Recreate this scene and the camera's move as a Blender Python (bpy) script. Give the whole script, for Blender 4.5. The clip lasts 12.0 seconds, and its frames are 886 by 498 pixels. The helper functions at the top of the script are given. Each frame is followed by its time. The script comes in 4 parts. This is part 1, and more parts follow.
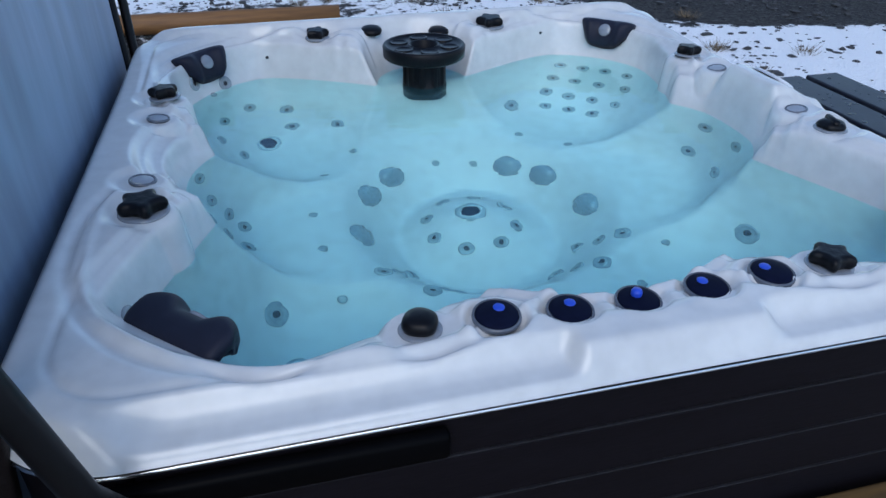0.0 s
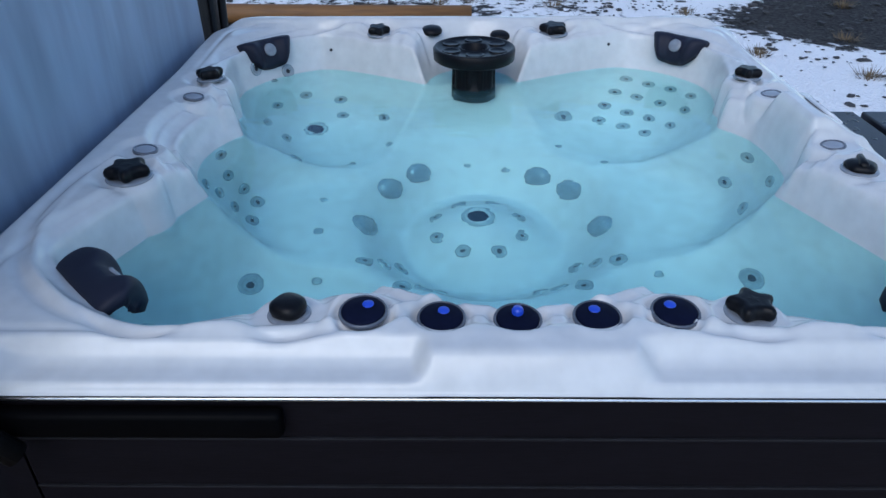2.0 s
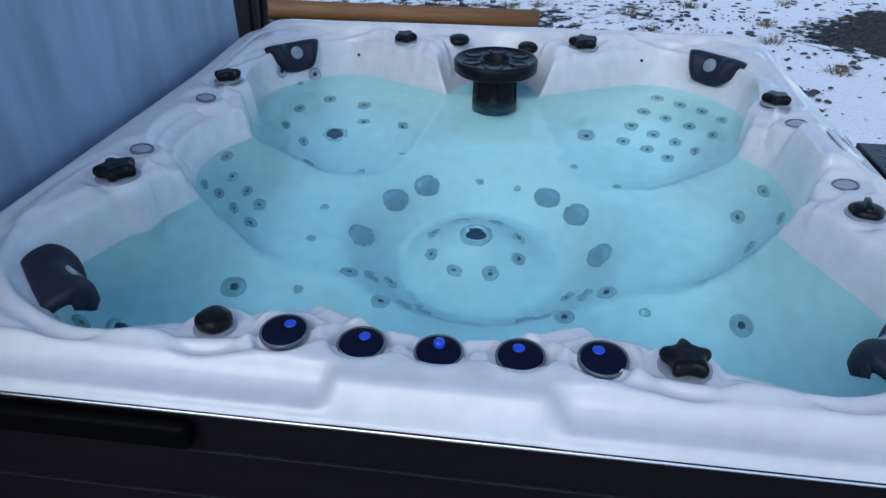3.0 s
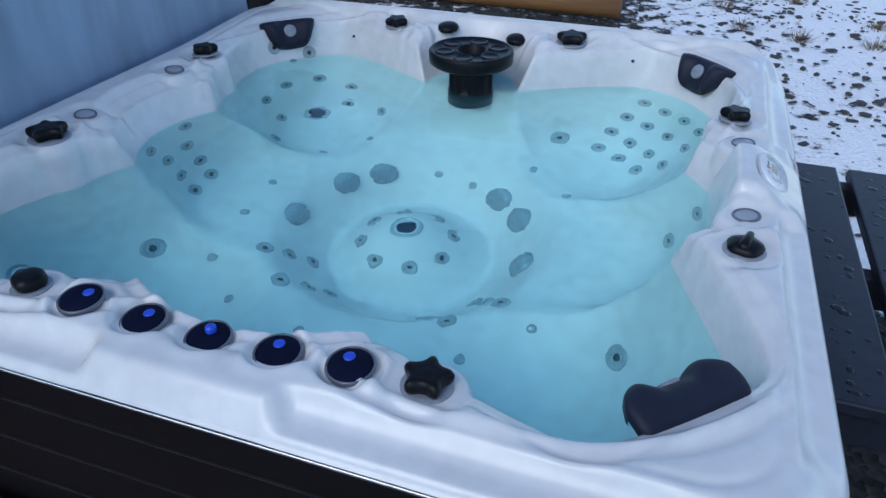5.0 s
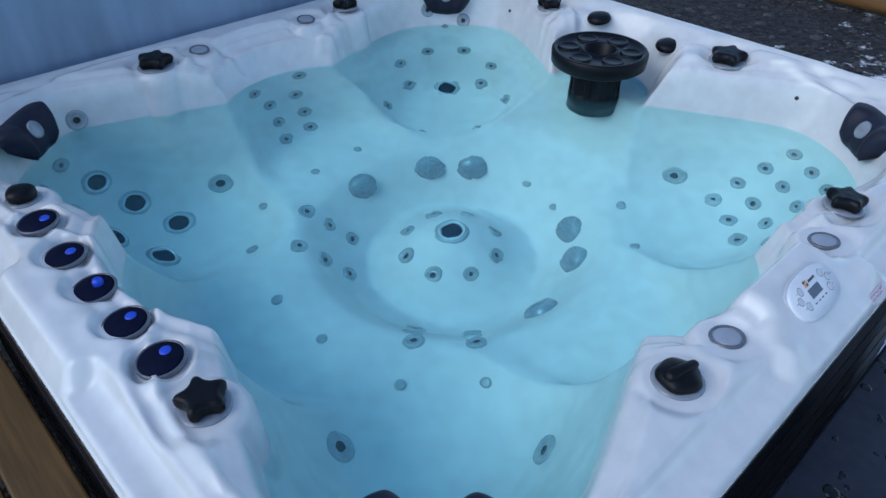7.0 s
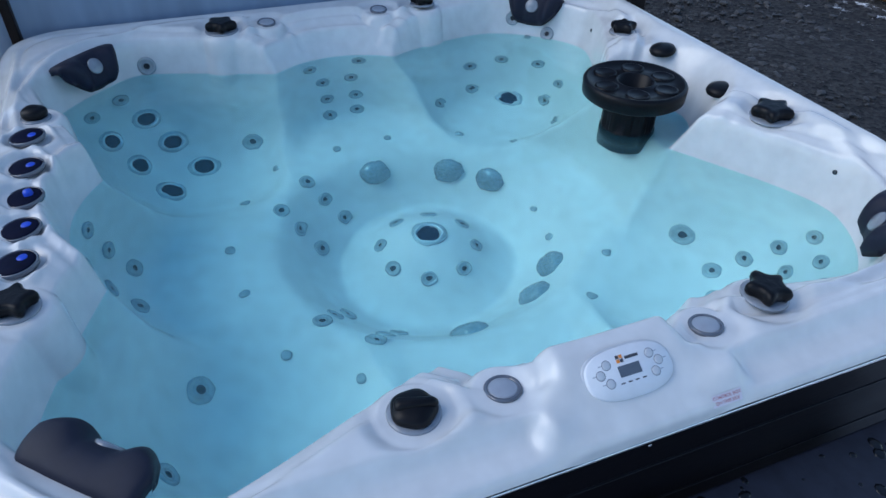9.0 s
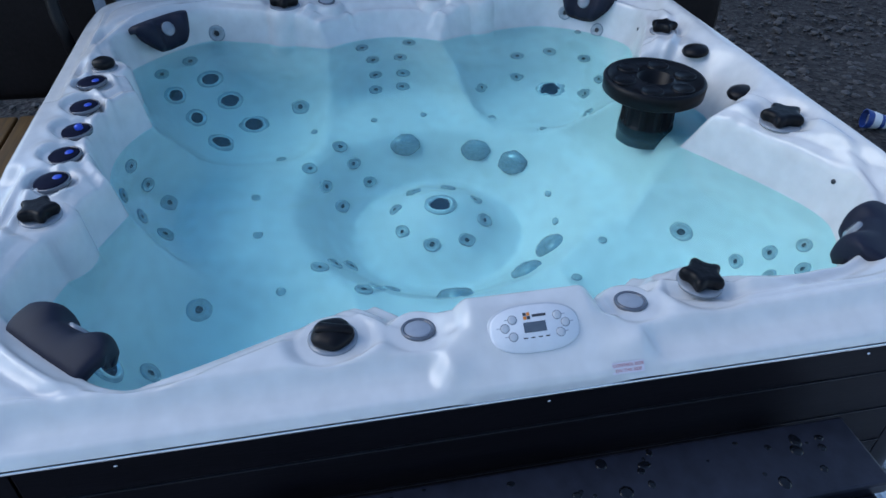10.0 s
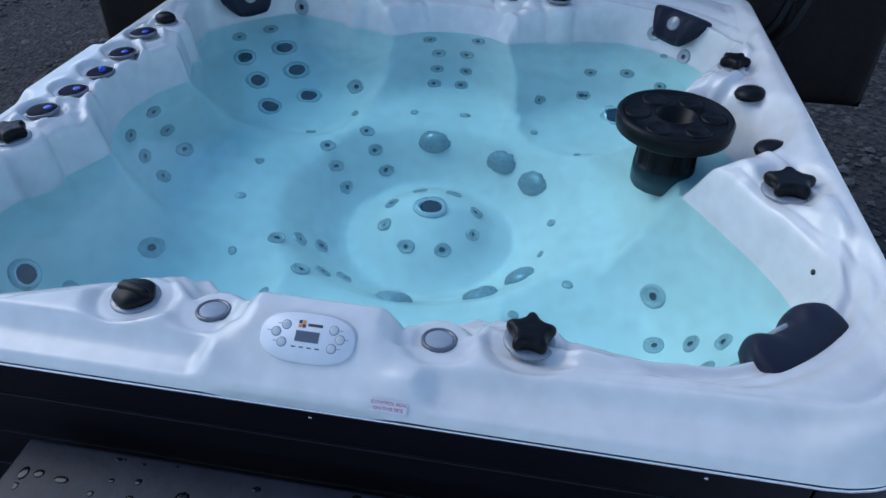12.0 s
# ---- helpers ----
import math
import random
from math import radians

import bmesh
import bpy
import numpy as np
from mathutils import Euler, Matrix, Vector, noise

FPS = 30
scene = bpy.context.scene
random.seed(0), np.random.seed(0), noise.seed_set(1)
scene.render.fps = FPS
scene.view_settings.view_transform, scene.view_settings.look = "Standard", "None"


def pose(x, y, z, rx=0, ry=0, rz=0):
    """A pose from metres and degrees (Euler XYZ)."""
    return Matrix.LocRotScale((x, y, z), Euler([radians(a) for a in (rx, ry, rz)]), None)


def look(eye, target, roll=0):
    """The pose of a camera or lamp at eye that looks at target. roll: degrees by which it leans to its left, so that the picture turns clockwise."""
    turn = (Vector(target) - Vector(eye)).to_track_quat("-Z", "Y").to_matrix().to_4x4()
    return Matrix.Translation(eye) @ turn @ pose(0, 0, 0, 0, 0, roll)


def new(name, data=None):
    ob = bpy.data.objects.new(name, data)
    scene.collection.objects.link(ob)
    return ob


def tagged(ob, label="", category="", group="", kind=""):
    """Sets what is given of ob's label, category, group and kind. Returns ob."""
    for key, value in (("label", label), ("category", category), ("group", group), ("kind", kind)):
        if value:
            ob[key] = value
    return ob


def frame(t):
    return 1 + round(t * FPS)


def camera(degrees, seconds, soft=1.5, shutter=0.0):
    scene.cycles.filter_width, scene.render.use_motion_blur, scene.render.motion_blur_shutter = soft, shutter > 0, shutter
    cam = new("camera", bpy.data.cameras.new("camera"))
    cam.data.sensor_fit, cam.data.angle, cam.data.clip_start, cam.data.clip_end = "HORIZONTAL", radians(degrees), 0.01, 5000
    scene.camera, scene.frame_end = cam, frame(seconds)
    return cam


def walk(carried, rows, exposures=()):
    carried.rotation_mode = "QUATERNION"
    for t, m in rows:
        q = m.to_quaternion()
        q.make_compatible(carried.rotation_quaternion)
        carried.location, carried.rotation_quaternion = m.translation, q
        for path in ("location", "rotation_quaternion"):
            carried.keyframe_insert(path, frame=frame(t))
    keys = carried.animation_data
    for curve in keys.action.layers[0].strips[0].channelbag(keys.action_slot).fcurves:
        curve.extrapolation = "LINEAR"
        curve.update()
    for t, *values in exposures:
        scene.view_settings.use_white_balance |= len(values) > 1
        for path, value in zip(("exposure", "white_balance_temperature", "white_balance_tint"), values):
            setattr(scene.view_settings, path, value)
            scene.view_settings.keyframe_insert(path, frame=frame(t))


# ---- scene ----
cam = camera(64.7, 12.0)
PATH = [
    (0, (-0.572, -1.735, 1.608), (-0.162, -0.084, 0.556), -0.1),
    (0.5, (-0.499, -1.698, 1.596), (-0.179, -0.029, 0.541), -0.1),
    (1, (-0.409, -1.696, 1.601), (-0.147, -0.016, 0.548), -0.2),
    (1.5, (-0.287, -1.736, 1.604), (-0.097, -0.044, 0.555), -0.1),
    (2, (-0.118, -1.806, 1.61), (-0.134, -0.101, 0.566), -0.2),
    (2.5, (0.002, -1.77, 1.624), (-0.129, -0.072, 0.576), -0.1),
    (4.5, (0.569, -1.665, 1.663), (0.044, -0.04, 0.621), 0.2),
    (5, (0.679, -1.588, 1.672), (0.133, -0.009, 0.573), 0.3),
    (5.5, (0.808, -1.493, 1.707), (0.202, -0.004, 0.517), 0.4),
    (6, (0.998, -1.371, 1.728), (0.226, 0.019, 0.513), 0.4),
    (6.5, (1.117, -1.253, 1.733), (0.113, -0.019, 0.52), 0.6),
    (7, (1.155, -1.068, 1.74), (0.015, 0.033, 0.521), 0.5),
    (7.5, (1.251, -0.906, 1.73), (0.013, 0.096, 0.52), 0.6),
    (9.5, (1.647, -0.382, 1.744), (0.13, 0.09, 0.529), 1.3),
    (10, (1.748, -0.266, 1.75), (0.197, 0.07, 0.532), 1.3),
    (10.5, (1.709, -0.132, 1.732), (0.145, 0.081, 0.504), 1.4),
    (11, (1.658, 0.021, 1.727), (0.081, 0.077, 0.498), 1.3),
    (11.5, (1.668, 0.215, 1.727), (0.089, 0.154, 0.5), 1.5),
    (12, (1.693, 0.409, 1.734), (0.134, 0.17, 0.504), 1.5),
]
# stops and white balance: the picture turns a little bluer on the way
EXPOSURES = [(0.0, 0.33, 6080, 9), (4.5, 0.32, 6050, 9), (7.5, 0.39, 5980, 8), (12.0, 0.41, 5980, 8)]
walk(cam, [(t, look(eye, target, roll)) for t, eye, target, roll in PATH], EXPOSURES)

# ---- world and light ----
SUN_EL, SUN_AZ = radians(44), radians(196)
world = bpy.data.worlds.new("world")
scene.world = world
world.use_nodes = True
wn = world.node_tree.nodes
sky = wn.new("ShaderNodeTexSky")
sky.sky_type, sky.sun_disc = "NISHITA", False
sky.sun_elevation, sky.sun_rotation = SUN_EL, SUN_AZ
sky.dust_density, sky.air_density, sky.ozone_density = 0.6, 1.0, 2.0
world.node_tree.links.new(sky.outputs[0], wn["Background"].inputs[0])
wn["Background"].inputs[1].default_value = 0.162
sun = new("sun", bpy.data.lights.new("sun", "SUN"))
sun.data.energy, sun.data.angle, sun.data.color = 0.75, radians(42), (1.0, 0.95, 0.88)
SUN_TO = Vector((math.sin(SUN_AZ) * math.cos(SUN_EL), math.cos(SUN_AZ) * math.cos(SUN_EL), math.sin(SUN_EL)))
sun.matrix_world = look(SUN_TO * 20, (0, 0, 0))


# ---- materials ----
def material(name, base, rough=0.5, metal=0.0, vary=0.15, scale=8.0, fine=60.0, bump=0.0, bump_scale=200.0, coat=0.0, second=None, spec=0.5):
    """A principled surface with a coarse and a fine variation of its colour, and fine relief."""
    m = bpy.data.materials.new(name)
    m.use_nodes = True
    nt = m.node_tree
    n, l = nt.nodes, nt.links
    b = n["Principled BSDF"]
    tex = n.new("ShaderNodeTexCoord")
    big, small = n.new("ShaderNodeTexNoise"), n.new("ShaderNodeTexNoise")
    big.inputs["Scale"].default_value, small.inputs["Scale"].default_value = scale, fine
    big.inputs["Detail"].default_value = 5
    for t in (big, small):
        l.new(tex.outputs["Object"], t.inputs["Vector"])
    mix = n.new("ShaderNodeMath")
    mix.operation = "ADD"
    l.new(big.outputs[0], mix.inputs[0])
    l.new(small.outputs[0], mix.inputs[1])
    ramp = n.new("ShaderNodeValToRGB")
    lo = second or tuple(c * (1 - vary) for c in base)
    hi = tuple(min(1, c * (1 + vary)) for c in base) if not second else base
    ramp.color_ramp.elements[0].position, ramp.color_ramp.elements[1].position = 0.3, 0.7
    ramp.color_ramp.elements[0].color, ramp.color_ramp.elements[1].color = (*lo, 1), (*hi, 1)
    half = n.new("ShaderNodeMath")
    half.operation = "MULTIPLY"
    half.inputs[1].default_value = 0.5
    l.new(mix.outputs[0], half.inputs[0])
    l.new(half.outputs[0], ramp.inputs[0])
    l.new(ramp.outputs[0], b.inputs["Base Color"])
    r = n.new("ShaderNodeMapRange")
    r.inputs["To Min"].default_value, r.inputs["To Max"].default_value = rough * 0.8, min(1, rough * 1.2)
    l.new(big.outputs[0], r.inputs[0])
    l.new(r.outputs[0], b.inputs["Roughness"])
    b.inputs["Metallic"].default_value, b.inputs["Coat Weight"].default_value = metal, coat
    b.inputs["Specular IOR Level"].default_value = spec
    b.inputs["Coat Roughness"].default_value = 0.08
    if bump:
        bt, bn = n.new("ShaderNodeTexNoise"), n.new("ShaderNodeBump")
        bt.inputs["Scale"].default_value, bt.inputs["Detail"].default_value = bump_scale, 4
        bn.inputs["Strength"].default_value, bn.inputs["Distance"].default_value = bump, 0.002
        l.new(tex.outputs["Object"], bt.inputs["Vector"])
        l.new(bt.outputs[0], bn.inputs["Height"])
        l.new(bn.outputs[0], b.inputs["Normal"])
    return m


ACRYLIC = material("pearl acrylic", (0.63, 0.63, 0.62), 0.22, vary=0.10, scale=3.5, fine=22, coat=0.25)


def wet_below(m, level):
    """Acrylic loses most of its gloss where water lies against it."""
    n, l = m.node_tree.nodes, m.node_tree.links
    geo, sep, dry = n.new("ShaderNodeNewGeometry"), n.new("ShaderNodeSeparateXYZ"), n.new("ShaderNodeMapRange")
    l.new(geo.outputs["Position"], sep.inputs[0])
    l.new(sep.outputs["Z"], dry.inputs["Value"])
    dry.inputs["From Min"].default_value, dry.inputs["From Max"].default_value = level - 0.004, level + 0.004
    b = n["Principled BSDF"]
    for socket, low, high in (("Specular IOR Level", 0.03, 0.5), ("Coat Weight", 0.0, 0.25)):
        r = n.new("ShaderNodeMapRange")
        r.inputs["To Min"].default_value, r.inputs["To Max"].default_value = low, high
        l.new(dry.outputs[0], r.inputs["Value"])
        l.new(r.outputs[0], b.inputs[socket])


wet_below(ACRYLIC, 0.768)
BLACK = material("black moulded plastic", (0.005, 0.005, 0.0065), 0.36, vary=0.3, bump=0.08, spec=0.18)
PILLOW = material("slate vinyl foam", (0.012, 0.014, 0.028), 0.55, vary=0.15, bump=0.15, bump_scale=500, spec=0.25)
CAPBLUE = material("navy printed disc", (0.005, 0.007, 0.022), 0.6, vary=0.25, spec=0.05)
BLUE = material("blue plastic pointer", (0.02, 0.07, 0.55), 0.3, vary=0.1)
CLEARISH = material("grey clear plastic", (0.22, 0.24, 0.27), 0.15, vary=0.15, coat=0.4)
JETGREY = material("grey jet plastic", (0.30, 0.34, 0.36), 0.2, vary=0.2, coat=0.4)
JETRING = material("polished jet ring", (0.62, 0.66, 0.68), 0.18, 0.35, vary=0.1, coat=0.5)
JETDARK = material("dark jet throat", (0.012, 0.016, 0.022), 0.4, vary=0.2)
DOME = material("smoked suction cover", (0.20, 0.24, 0.27), 0.14, vary=0.3, scale=25, fine=120, coat=0.7)
LENS = material("frosted light lens", (0.30, 0.33, 0.38), 0.3, vary=0.08)
CHROME = material("brushed trim metal", (0.62, 0.63, 0.65), 0.25, 1.0, vary=0.08)
CABINET = material("dark brown cabinet board", (0.007, 0.006, 0.0085), 0.5, vary=0.3, spec=0.12, scale=6, fine=80, bump=0.15, bump_scale=120)
PANELWHITE = material("silver white panel plastic", (0.68, 0.70, 0.73), 0.3, vary=0.05)
SCREEN = material("grey display", (0.10, 0.12, 0.15), 0.15, vary=0.1)
PRINT = material("dark print", (0.05, 0.05, 0.06), 0.5, vary=0.1)
ORANGE = material("orange print", (0.75, 0.25, 0.04), 0.5, vary=0.1)
RED = material("red print", (0.4, 0.05, 0.06), 0.5, vary=0.1)
STICKER = material("pale sticker", (0.66, 0.62, 0.68), 0.4, vary=0.05)
VINYL = material("blue grey cover vinyl", (0.22, 0.285, 0.385), 0.42, vary=0.28, scale=2.2, fine=9, bump=0.25, bump_scale=40)
LEATHER = material("brown textured vinyl", (0.011, 0.008, 0.008), 0.5, vary=0.35, spec=0.15, bump=0.5, bump_scale=140)
BAR = material("black gloss bar", (0.0025, 0.0025, 0.003), 0.4, vary=0.2, spec=0.03)
BUTTON = material("pale silver button", (0.50, 0.52, 0.55), 0.3, vary=0.05)
EDGEGLINT = material("grey edge highlight", (0.022, 0.022, 0.026), 0.4, vary=0.4, spec=0.3)
DIALRIM = material("smoked clear dial rim", (0.10, 0.11, 0.135), 0.12, vary=0.15, coat=0.6)
CUPBLUE = material("blue cup plastic", (0.02, 0.05, 0.22), 0.35, vary=0.15)
STEEL = material("black powder coated tube", (0.008, 0.008, 0.009), 0.45, vary=0.2, spec=0.2)
STEP = material("blue black step plastic", (0.017, 0.019, 0.030), 0.4, vary=0.4, spec=0.28, scale=5, fine=35, bump=0.2, bump_scale=90)
TIMBER = material("weathered treated timber", (0.17, 0.092, 0.022), 0.7, scale=5, fine=40, bump=0.3, bump_scale=60, second=(0.06, 0.031, 0.008))
LOG = material("orange brown peeled log", (0.26, 0.12, 0.035), 0.65, scale=4, fine=30, bump=0.3, bump_scale=50, second=(0.12, 0.055, 0.02))
WETDROP = material("water drop on dark plastic", (0.006, 0.007, 0.010), 0.12, vary=0.1, spec=0.3)
STONE = material("dark gravel stone", (0.075, 0.072, 0.072), 0.8, scale=15, fine=70, bump=0.3, bump_scale=80, second=(0.022, 0.022, 0.025))
DRYGRASS = material("dry straw grass", (0.15, 0.105, 0.055), 0.8, vary=0.3)


def grain(m, stretch):
    """Stretch the pattern of a timber along its length."""
    n, l = m.node_tree.nodes, m.node_tree.links
    tex = next(x for x in n if x.bl_idname == "ShaderNodeTexCoord")
    mp = n.new("ShaderNodeMapping")
    mp.inputs["Scale"].default_value = stretch
    for k in list(tex.outputs["Object"].links):
        l.new(mp.outputs[0], k.to_socket)
    l.new(tex.outputs["Object"], mp.inputs[0])


grain(TIMBER, (0.12, 1.6, 1.6))
grain(LOG, (0.12, 1.4, 1.4))
grain(VINYL, (1.5, 1.5, 0.3))
grain(CABINET, (0.3, 0.3, 2.5))


def water_material():
    m = bpy.data.materials.new("clear tinted water")
    m.use_nodes = True
    n, l = m.node_tree.nodes, m.node_tree.links
    n.remove(n["Principled BSDF"])
    # the tint also makes up for the n-squared gain of light below the surface
    refr, gloss, mix, fres = (n.new("ShaderNode" + k) for k in ("BsdfRefraction", "BsdfGlossy", "MixShader", "Fresnel"))
    refr.inputs["Color"].default_value, refr.inputs["IOR"].default_value, refr.inputs["Roughness"].default_value = (0.79, 1.25, 1.32, 1), 1.333, 0.0
    gloss.inputs["Roughness"].default_value, fres.inputs["IOR"].default_value = 0.02, 1.333
    tex, noise_a, noise_b, add, bump = (n.new("ShaderNode" + k) for k in ("TexCoord", "TexNoise", "TexNoise", "Math", "Bump"))
    noise_a.inputs["Scale"].default_value, noise_b.inputs["Scale"].default_value = 5.0, 22.0
    noise_a.inputs["Detail"].default_value = noise_b.inputs["Detail"].default_value = 1.0
    mp = n.new("ShaderNodeMapping")
    mp.inputs["Scale"].default_value = (0.6, 1.4, 1)
    l.new(tex.outputs["Object"], noise_a.inputs["Vector"])
    l.new(tex.outputs["Object"], mp.inputs[0])
    l.new(mp.outputs[0], noise_b.inputs["Vector"])
    sm = n.new("ShaderNodeMath")
    sm.operation = "MULTIPLY"
    sm.inputs[1].default_value = 0.19
    l.new(noise_b.outputs[0], sm.inputs[0])
    l.new(noise_a.outputs[0], add.inputs[0])
    l.new(sm.outputs[0], add.inputs[1])
    # livelier ripples run out from the filter
    far, fade, wave, rip, total = (n.new("ShaderNode" + k) for k in ("VectorMath", "MapRange", "TexNoise", "Math", "Math"))
    far.operation, rip.operation = "DISTANCE", "MULTIPLY"
    far.inputs[1].default_value = (-0.18, 0.50, 0.768)
    l.new(tex.outputs["Object"], far.inputs[0])
    l.new(far.outputs["Value"], fade.inputs["Value"])
    fade.inputs["From Min"].default_value, fade.inputs["From Max"].default_value = 0.12, 0.58
    fade.inputs["To Min"].default_value, fade.inputs["To Max"].default_value = 0.6, 0.0
    stretch = n.new("ShaderNodeMapping")
    stretch.inputs["Scale"].default_value = (9.0, 30.0, 1.0)
    stretch.inputs["Rotation"].default_value = (0, 0, 0.12)
    l.new(tex.outputs["Object"], stretch.inputs[0])
    l.new(stretch.outputs[0], wave.inputs["Vector"])
    wave.inputs["Scale"].default_value, wave.inputs["Detail"].default_value = 1.0, 1.5
    l.new(wave.outputs[0], rip.inputs[0])
    l.new(fade.outputs[0], rip.inputs[1])
    l.new(add.outputs[0], total.inputs[0])
    l.new(rip.outputs[0], total.inputs[1])
    l.new(total.outputs[0], bump.inputs["Height"])
    bump.inputs["Strength"].default_value, bump.inputs["Distance"].default_value = 1.0, 0.0038
    for s in (refr, gloss, fres):
        l.new(bump.outputs[0], s.inputs["Normal"])
    # slightly milky: a pale blue diffuse share, added to brighten the water
    milk, body = n.new("ShaderNodeBsdfDiffuse"), n.new("ShaderNodeMixShader")
    milk.inputs["Color"].default_value = (0.22, 0.72, 0.92, 1)
    body.inputs[0].default_value = 0.06
    l.new(refr.outputs[0], body.inputs[1])
    l.new(milk.outputs[0], body.inputs[2])
    l.new(fres.outputs[0], mix.inputs[0])
    l.new(body.outputs[0], mix.inputs[1])
    l.new(gloss.outputs[0], mix.inputs[2])
    l.new(mix.outputs[0], n["Material Output"].inputs[0])
    return m


WATER = water_material()


def ground_material():
    """Dark wet gravel that gives way to thin snow east and north of the tub."""
    m = bpy.data.materials.new("gravel and thin snow")
    m.use_nodes = True
    n, l = m.node_tree.nodes, m.node_tree.links
    b = n["Principled BSDF"]
    tex = n.new("ShaderNodeTexCoord")
    peb = n.new("ShaderNodeTexVoronoi")
    peb.inputs["Scale"].default_value = 38
    big, mid = n.new("ShaderNodeTexNoise"), n.new("ShaderNodeTexNoise")
    big.inputs["Scale"].default_value, big.inputs["Detail"].default_value = 0.55, 3
    mid.inputs["Scale"].default_value, mid.inputs["Detail"].default_value = 5.5, 8
    mid.inputs["Roughness"].default_value = 0.7
    for t in (peb, big, mid):
        l.new(tex.outputs["Object"], t.inputs["Vector"])
    stone = n.new("ShaderNodeValToRGB")
    stone.color_ramp.elements[0].color, stone.color_ramp.elements[1].color = (0.008, 0.008, 0.010, 1), (0.062, 0.058, 0.056, 1)
    l.new(peb.outputs["Color"], stone.inputs[0])
    sep = n.new("ShaderNodeSeparateXYZ")
    l.new(tex.outputs["Object"], sep.inputs[0])

    def calc(op, a, c):
        k = n.new("ShaderNodeMath")
        k.operation = op
        for i, v in enumerate((a, c)):
            if isinstance(v, (int, float)):
                k.inputs[i].default_value = v
            else:
                l.new(v, k.inputs[i])
        return k.outputs[0]

    # snow cover grows to the east, and to the north past the log
    east = calc("MULTIPLY", calc("SUBTRACT", sep.outputs[0], -0.1), 0.085)
    north = calc("MULTIPLY", calc("SUBTRACT", sep.outputs[1], 5.0), 0.10)
    cover = calc("MINIMUM", calc("MAXIMUM", calc("MAXIMUM", east, north), -0.16), 0.26)
    # a bare wet track to the north east
    ex, ey = calc("MULTIPLY", calc("SUBTRACT", sep.outputs[0], 5.6), 0.33), calc("MULTIPLY", calc("SUBTRACT", sep.outputs[1], 5.0), 0.75)
    bare = calc("SUBTRACT", calc("ADD", calc("MULTIPLY", ex, ex), calc("MULTIPLY", ey, ey)), 1.0)
    # no snow round the tub, steps and deck, only the dark gravel
    snow_cap = calc("MAXIMUM", calc("MULTIPLY", calc("SUBTRACT", sep.outputs[1], 0.9), 0.3), calc("MULTIPLY", calc("SUBTRACT", sep.outputs[0], 2.7), 0.16))
    snow_cap = calc("MAXIMUM", snow_cap, calc("MULTIPLY", calc("SUBTRACT", -2.6, sep.outputs[1]), 0.12))
    cover = calc("MINIMUM", cover, calc("ADD", snow_cap, calc("MULTIPLY", calc("SUBTRACT", big.outputs[0], 0.5), 0.25)))
    cover = calc("MINIMUM", cover, calc("SUBTRACT", calc("MULTIPLY", bare, 0.5), 0.02))
    field = calc("ADD", calc("ADD", cover, calc("MULTIPLY", mid.outputs[0], 0.62)), calc("MULTIPLY", big.outputs[0], 0.3))
    edge = n.new("ShaderNodeValToRGB")
    edge.color_ramp.elements[0].position, edge.color_ramp.elements[1].position = 0.485, 0.53
    l.new(field, edge.inputs[0])
    mix = n.new("ShaderNodeMix")
    mix.data_type = "RGBA"
    l.new(edge.outputs[0], mix.inputs["Factor"])
    l.new(stone.outputs[0], mix.inputs["A"])
    mix.inputs["B"].default_value = (0.87, 0.87, 0.88, 1)
    l.new(mix.outputs["Result"], b.inputs["Base Color"])
    b.inputs["Roughness"].default_value, b.inputs["Specular IOR Level"].default_value = 0.85, 0.15
    bump = n.new("ShaderNodeBump")
    bump.inputs["Strength"].default_value, bump.inputs["Distance"].default_value = 0.7, 0.02
    l.new(calc("ADD", peb.outputs["Distance"], calc("MULTIPLY", edge.outputs[0], 0.5)), bump.inputs["Height"])
    l.new(bump.outputs[0], b.inputs["Normal"])
    return m


GROUND = ground_material()


# ---- mesh helpers ----
def link(name, me, mat, parent=None, label="", m=None):
    if mat and not me.materials:
        me.materials.append(mat)
    ob = new(name, me)
    if parent:
        ob.parent = parent
    if m is not None:
        ob.matrix_basis = m
    if label:
        ob["label"] = label
    return ob


def mesh_of(bm, name, mat, smooth=True):
    me = bpy.data.meshes.new(name)
    bmesh.ops.recalc_face_normals(bm, faces=bm.faces)
    bm.to_mesh(me)
    bm.free()
    if smooth:
        me.polygons.foreach_set("use_smooth", [True] * len(me.polygons))
    me.materials.append(mat)
    return me


def part(name, bm, mat, parent, label="", m=None, smooth=True):
    return link(name, mesh_of(bm, name, mat, smooth), None, parent, label, m)


def lathe(profile, n=24, wobble=None):
    """A turned body: profile of (radius, height); wobble(angle, height) scales the radius."""
    bm = bmesh.new()
    rings = []
    for r, z in profile:
        if r <= 1e-6:
            rings.append([bm.verts.new((0, 0, z))])
            continue
        ring = []
        for k in range(n):
            a = 2 * math.pi * k / n
            q = r * (wobble(a, z) if wobble else 1)
            ring.append(bm.verts.new((q * math.cos(a), q * math.sin(a), z)))
        rings.append(ring)
    for a, b in zip(rings, rings[1:]):
        for k in range(n):
            f = [a[k % len(a)], a[(k + 1) % len(a)], b[(k + 1) % len(b)], b[k % len(b)]]
            f = list(dict.fromkeys(f))
            if len(f) > 2:
                bm.faces.new(f)
    return bm


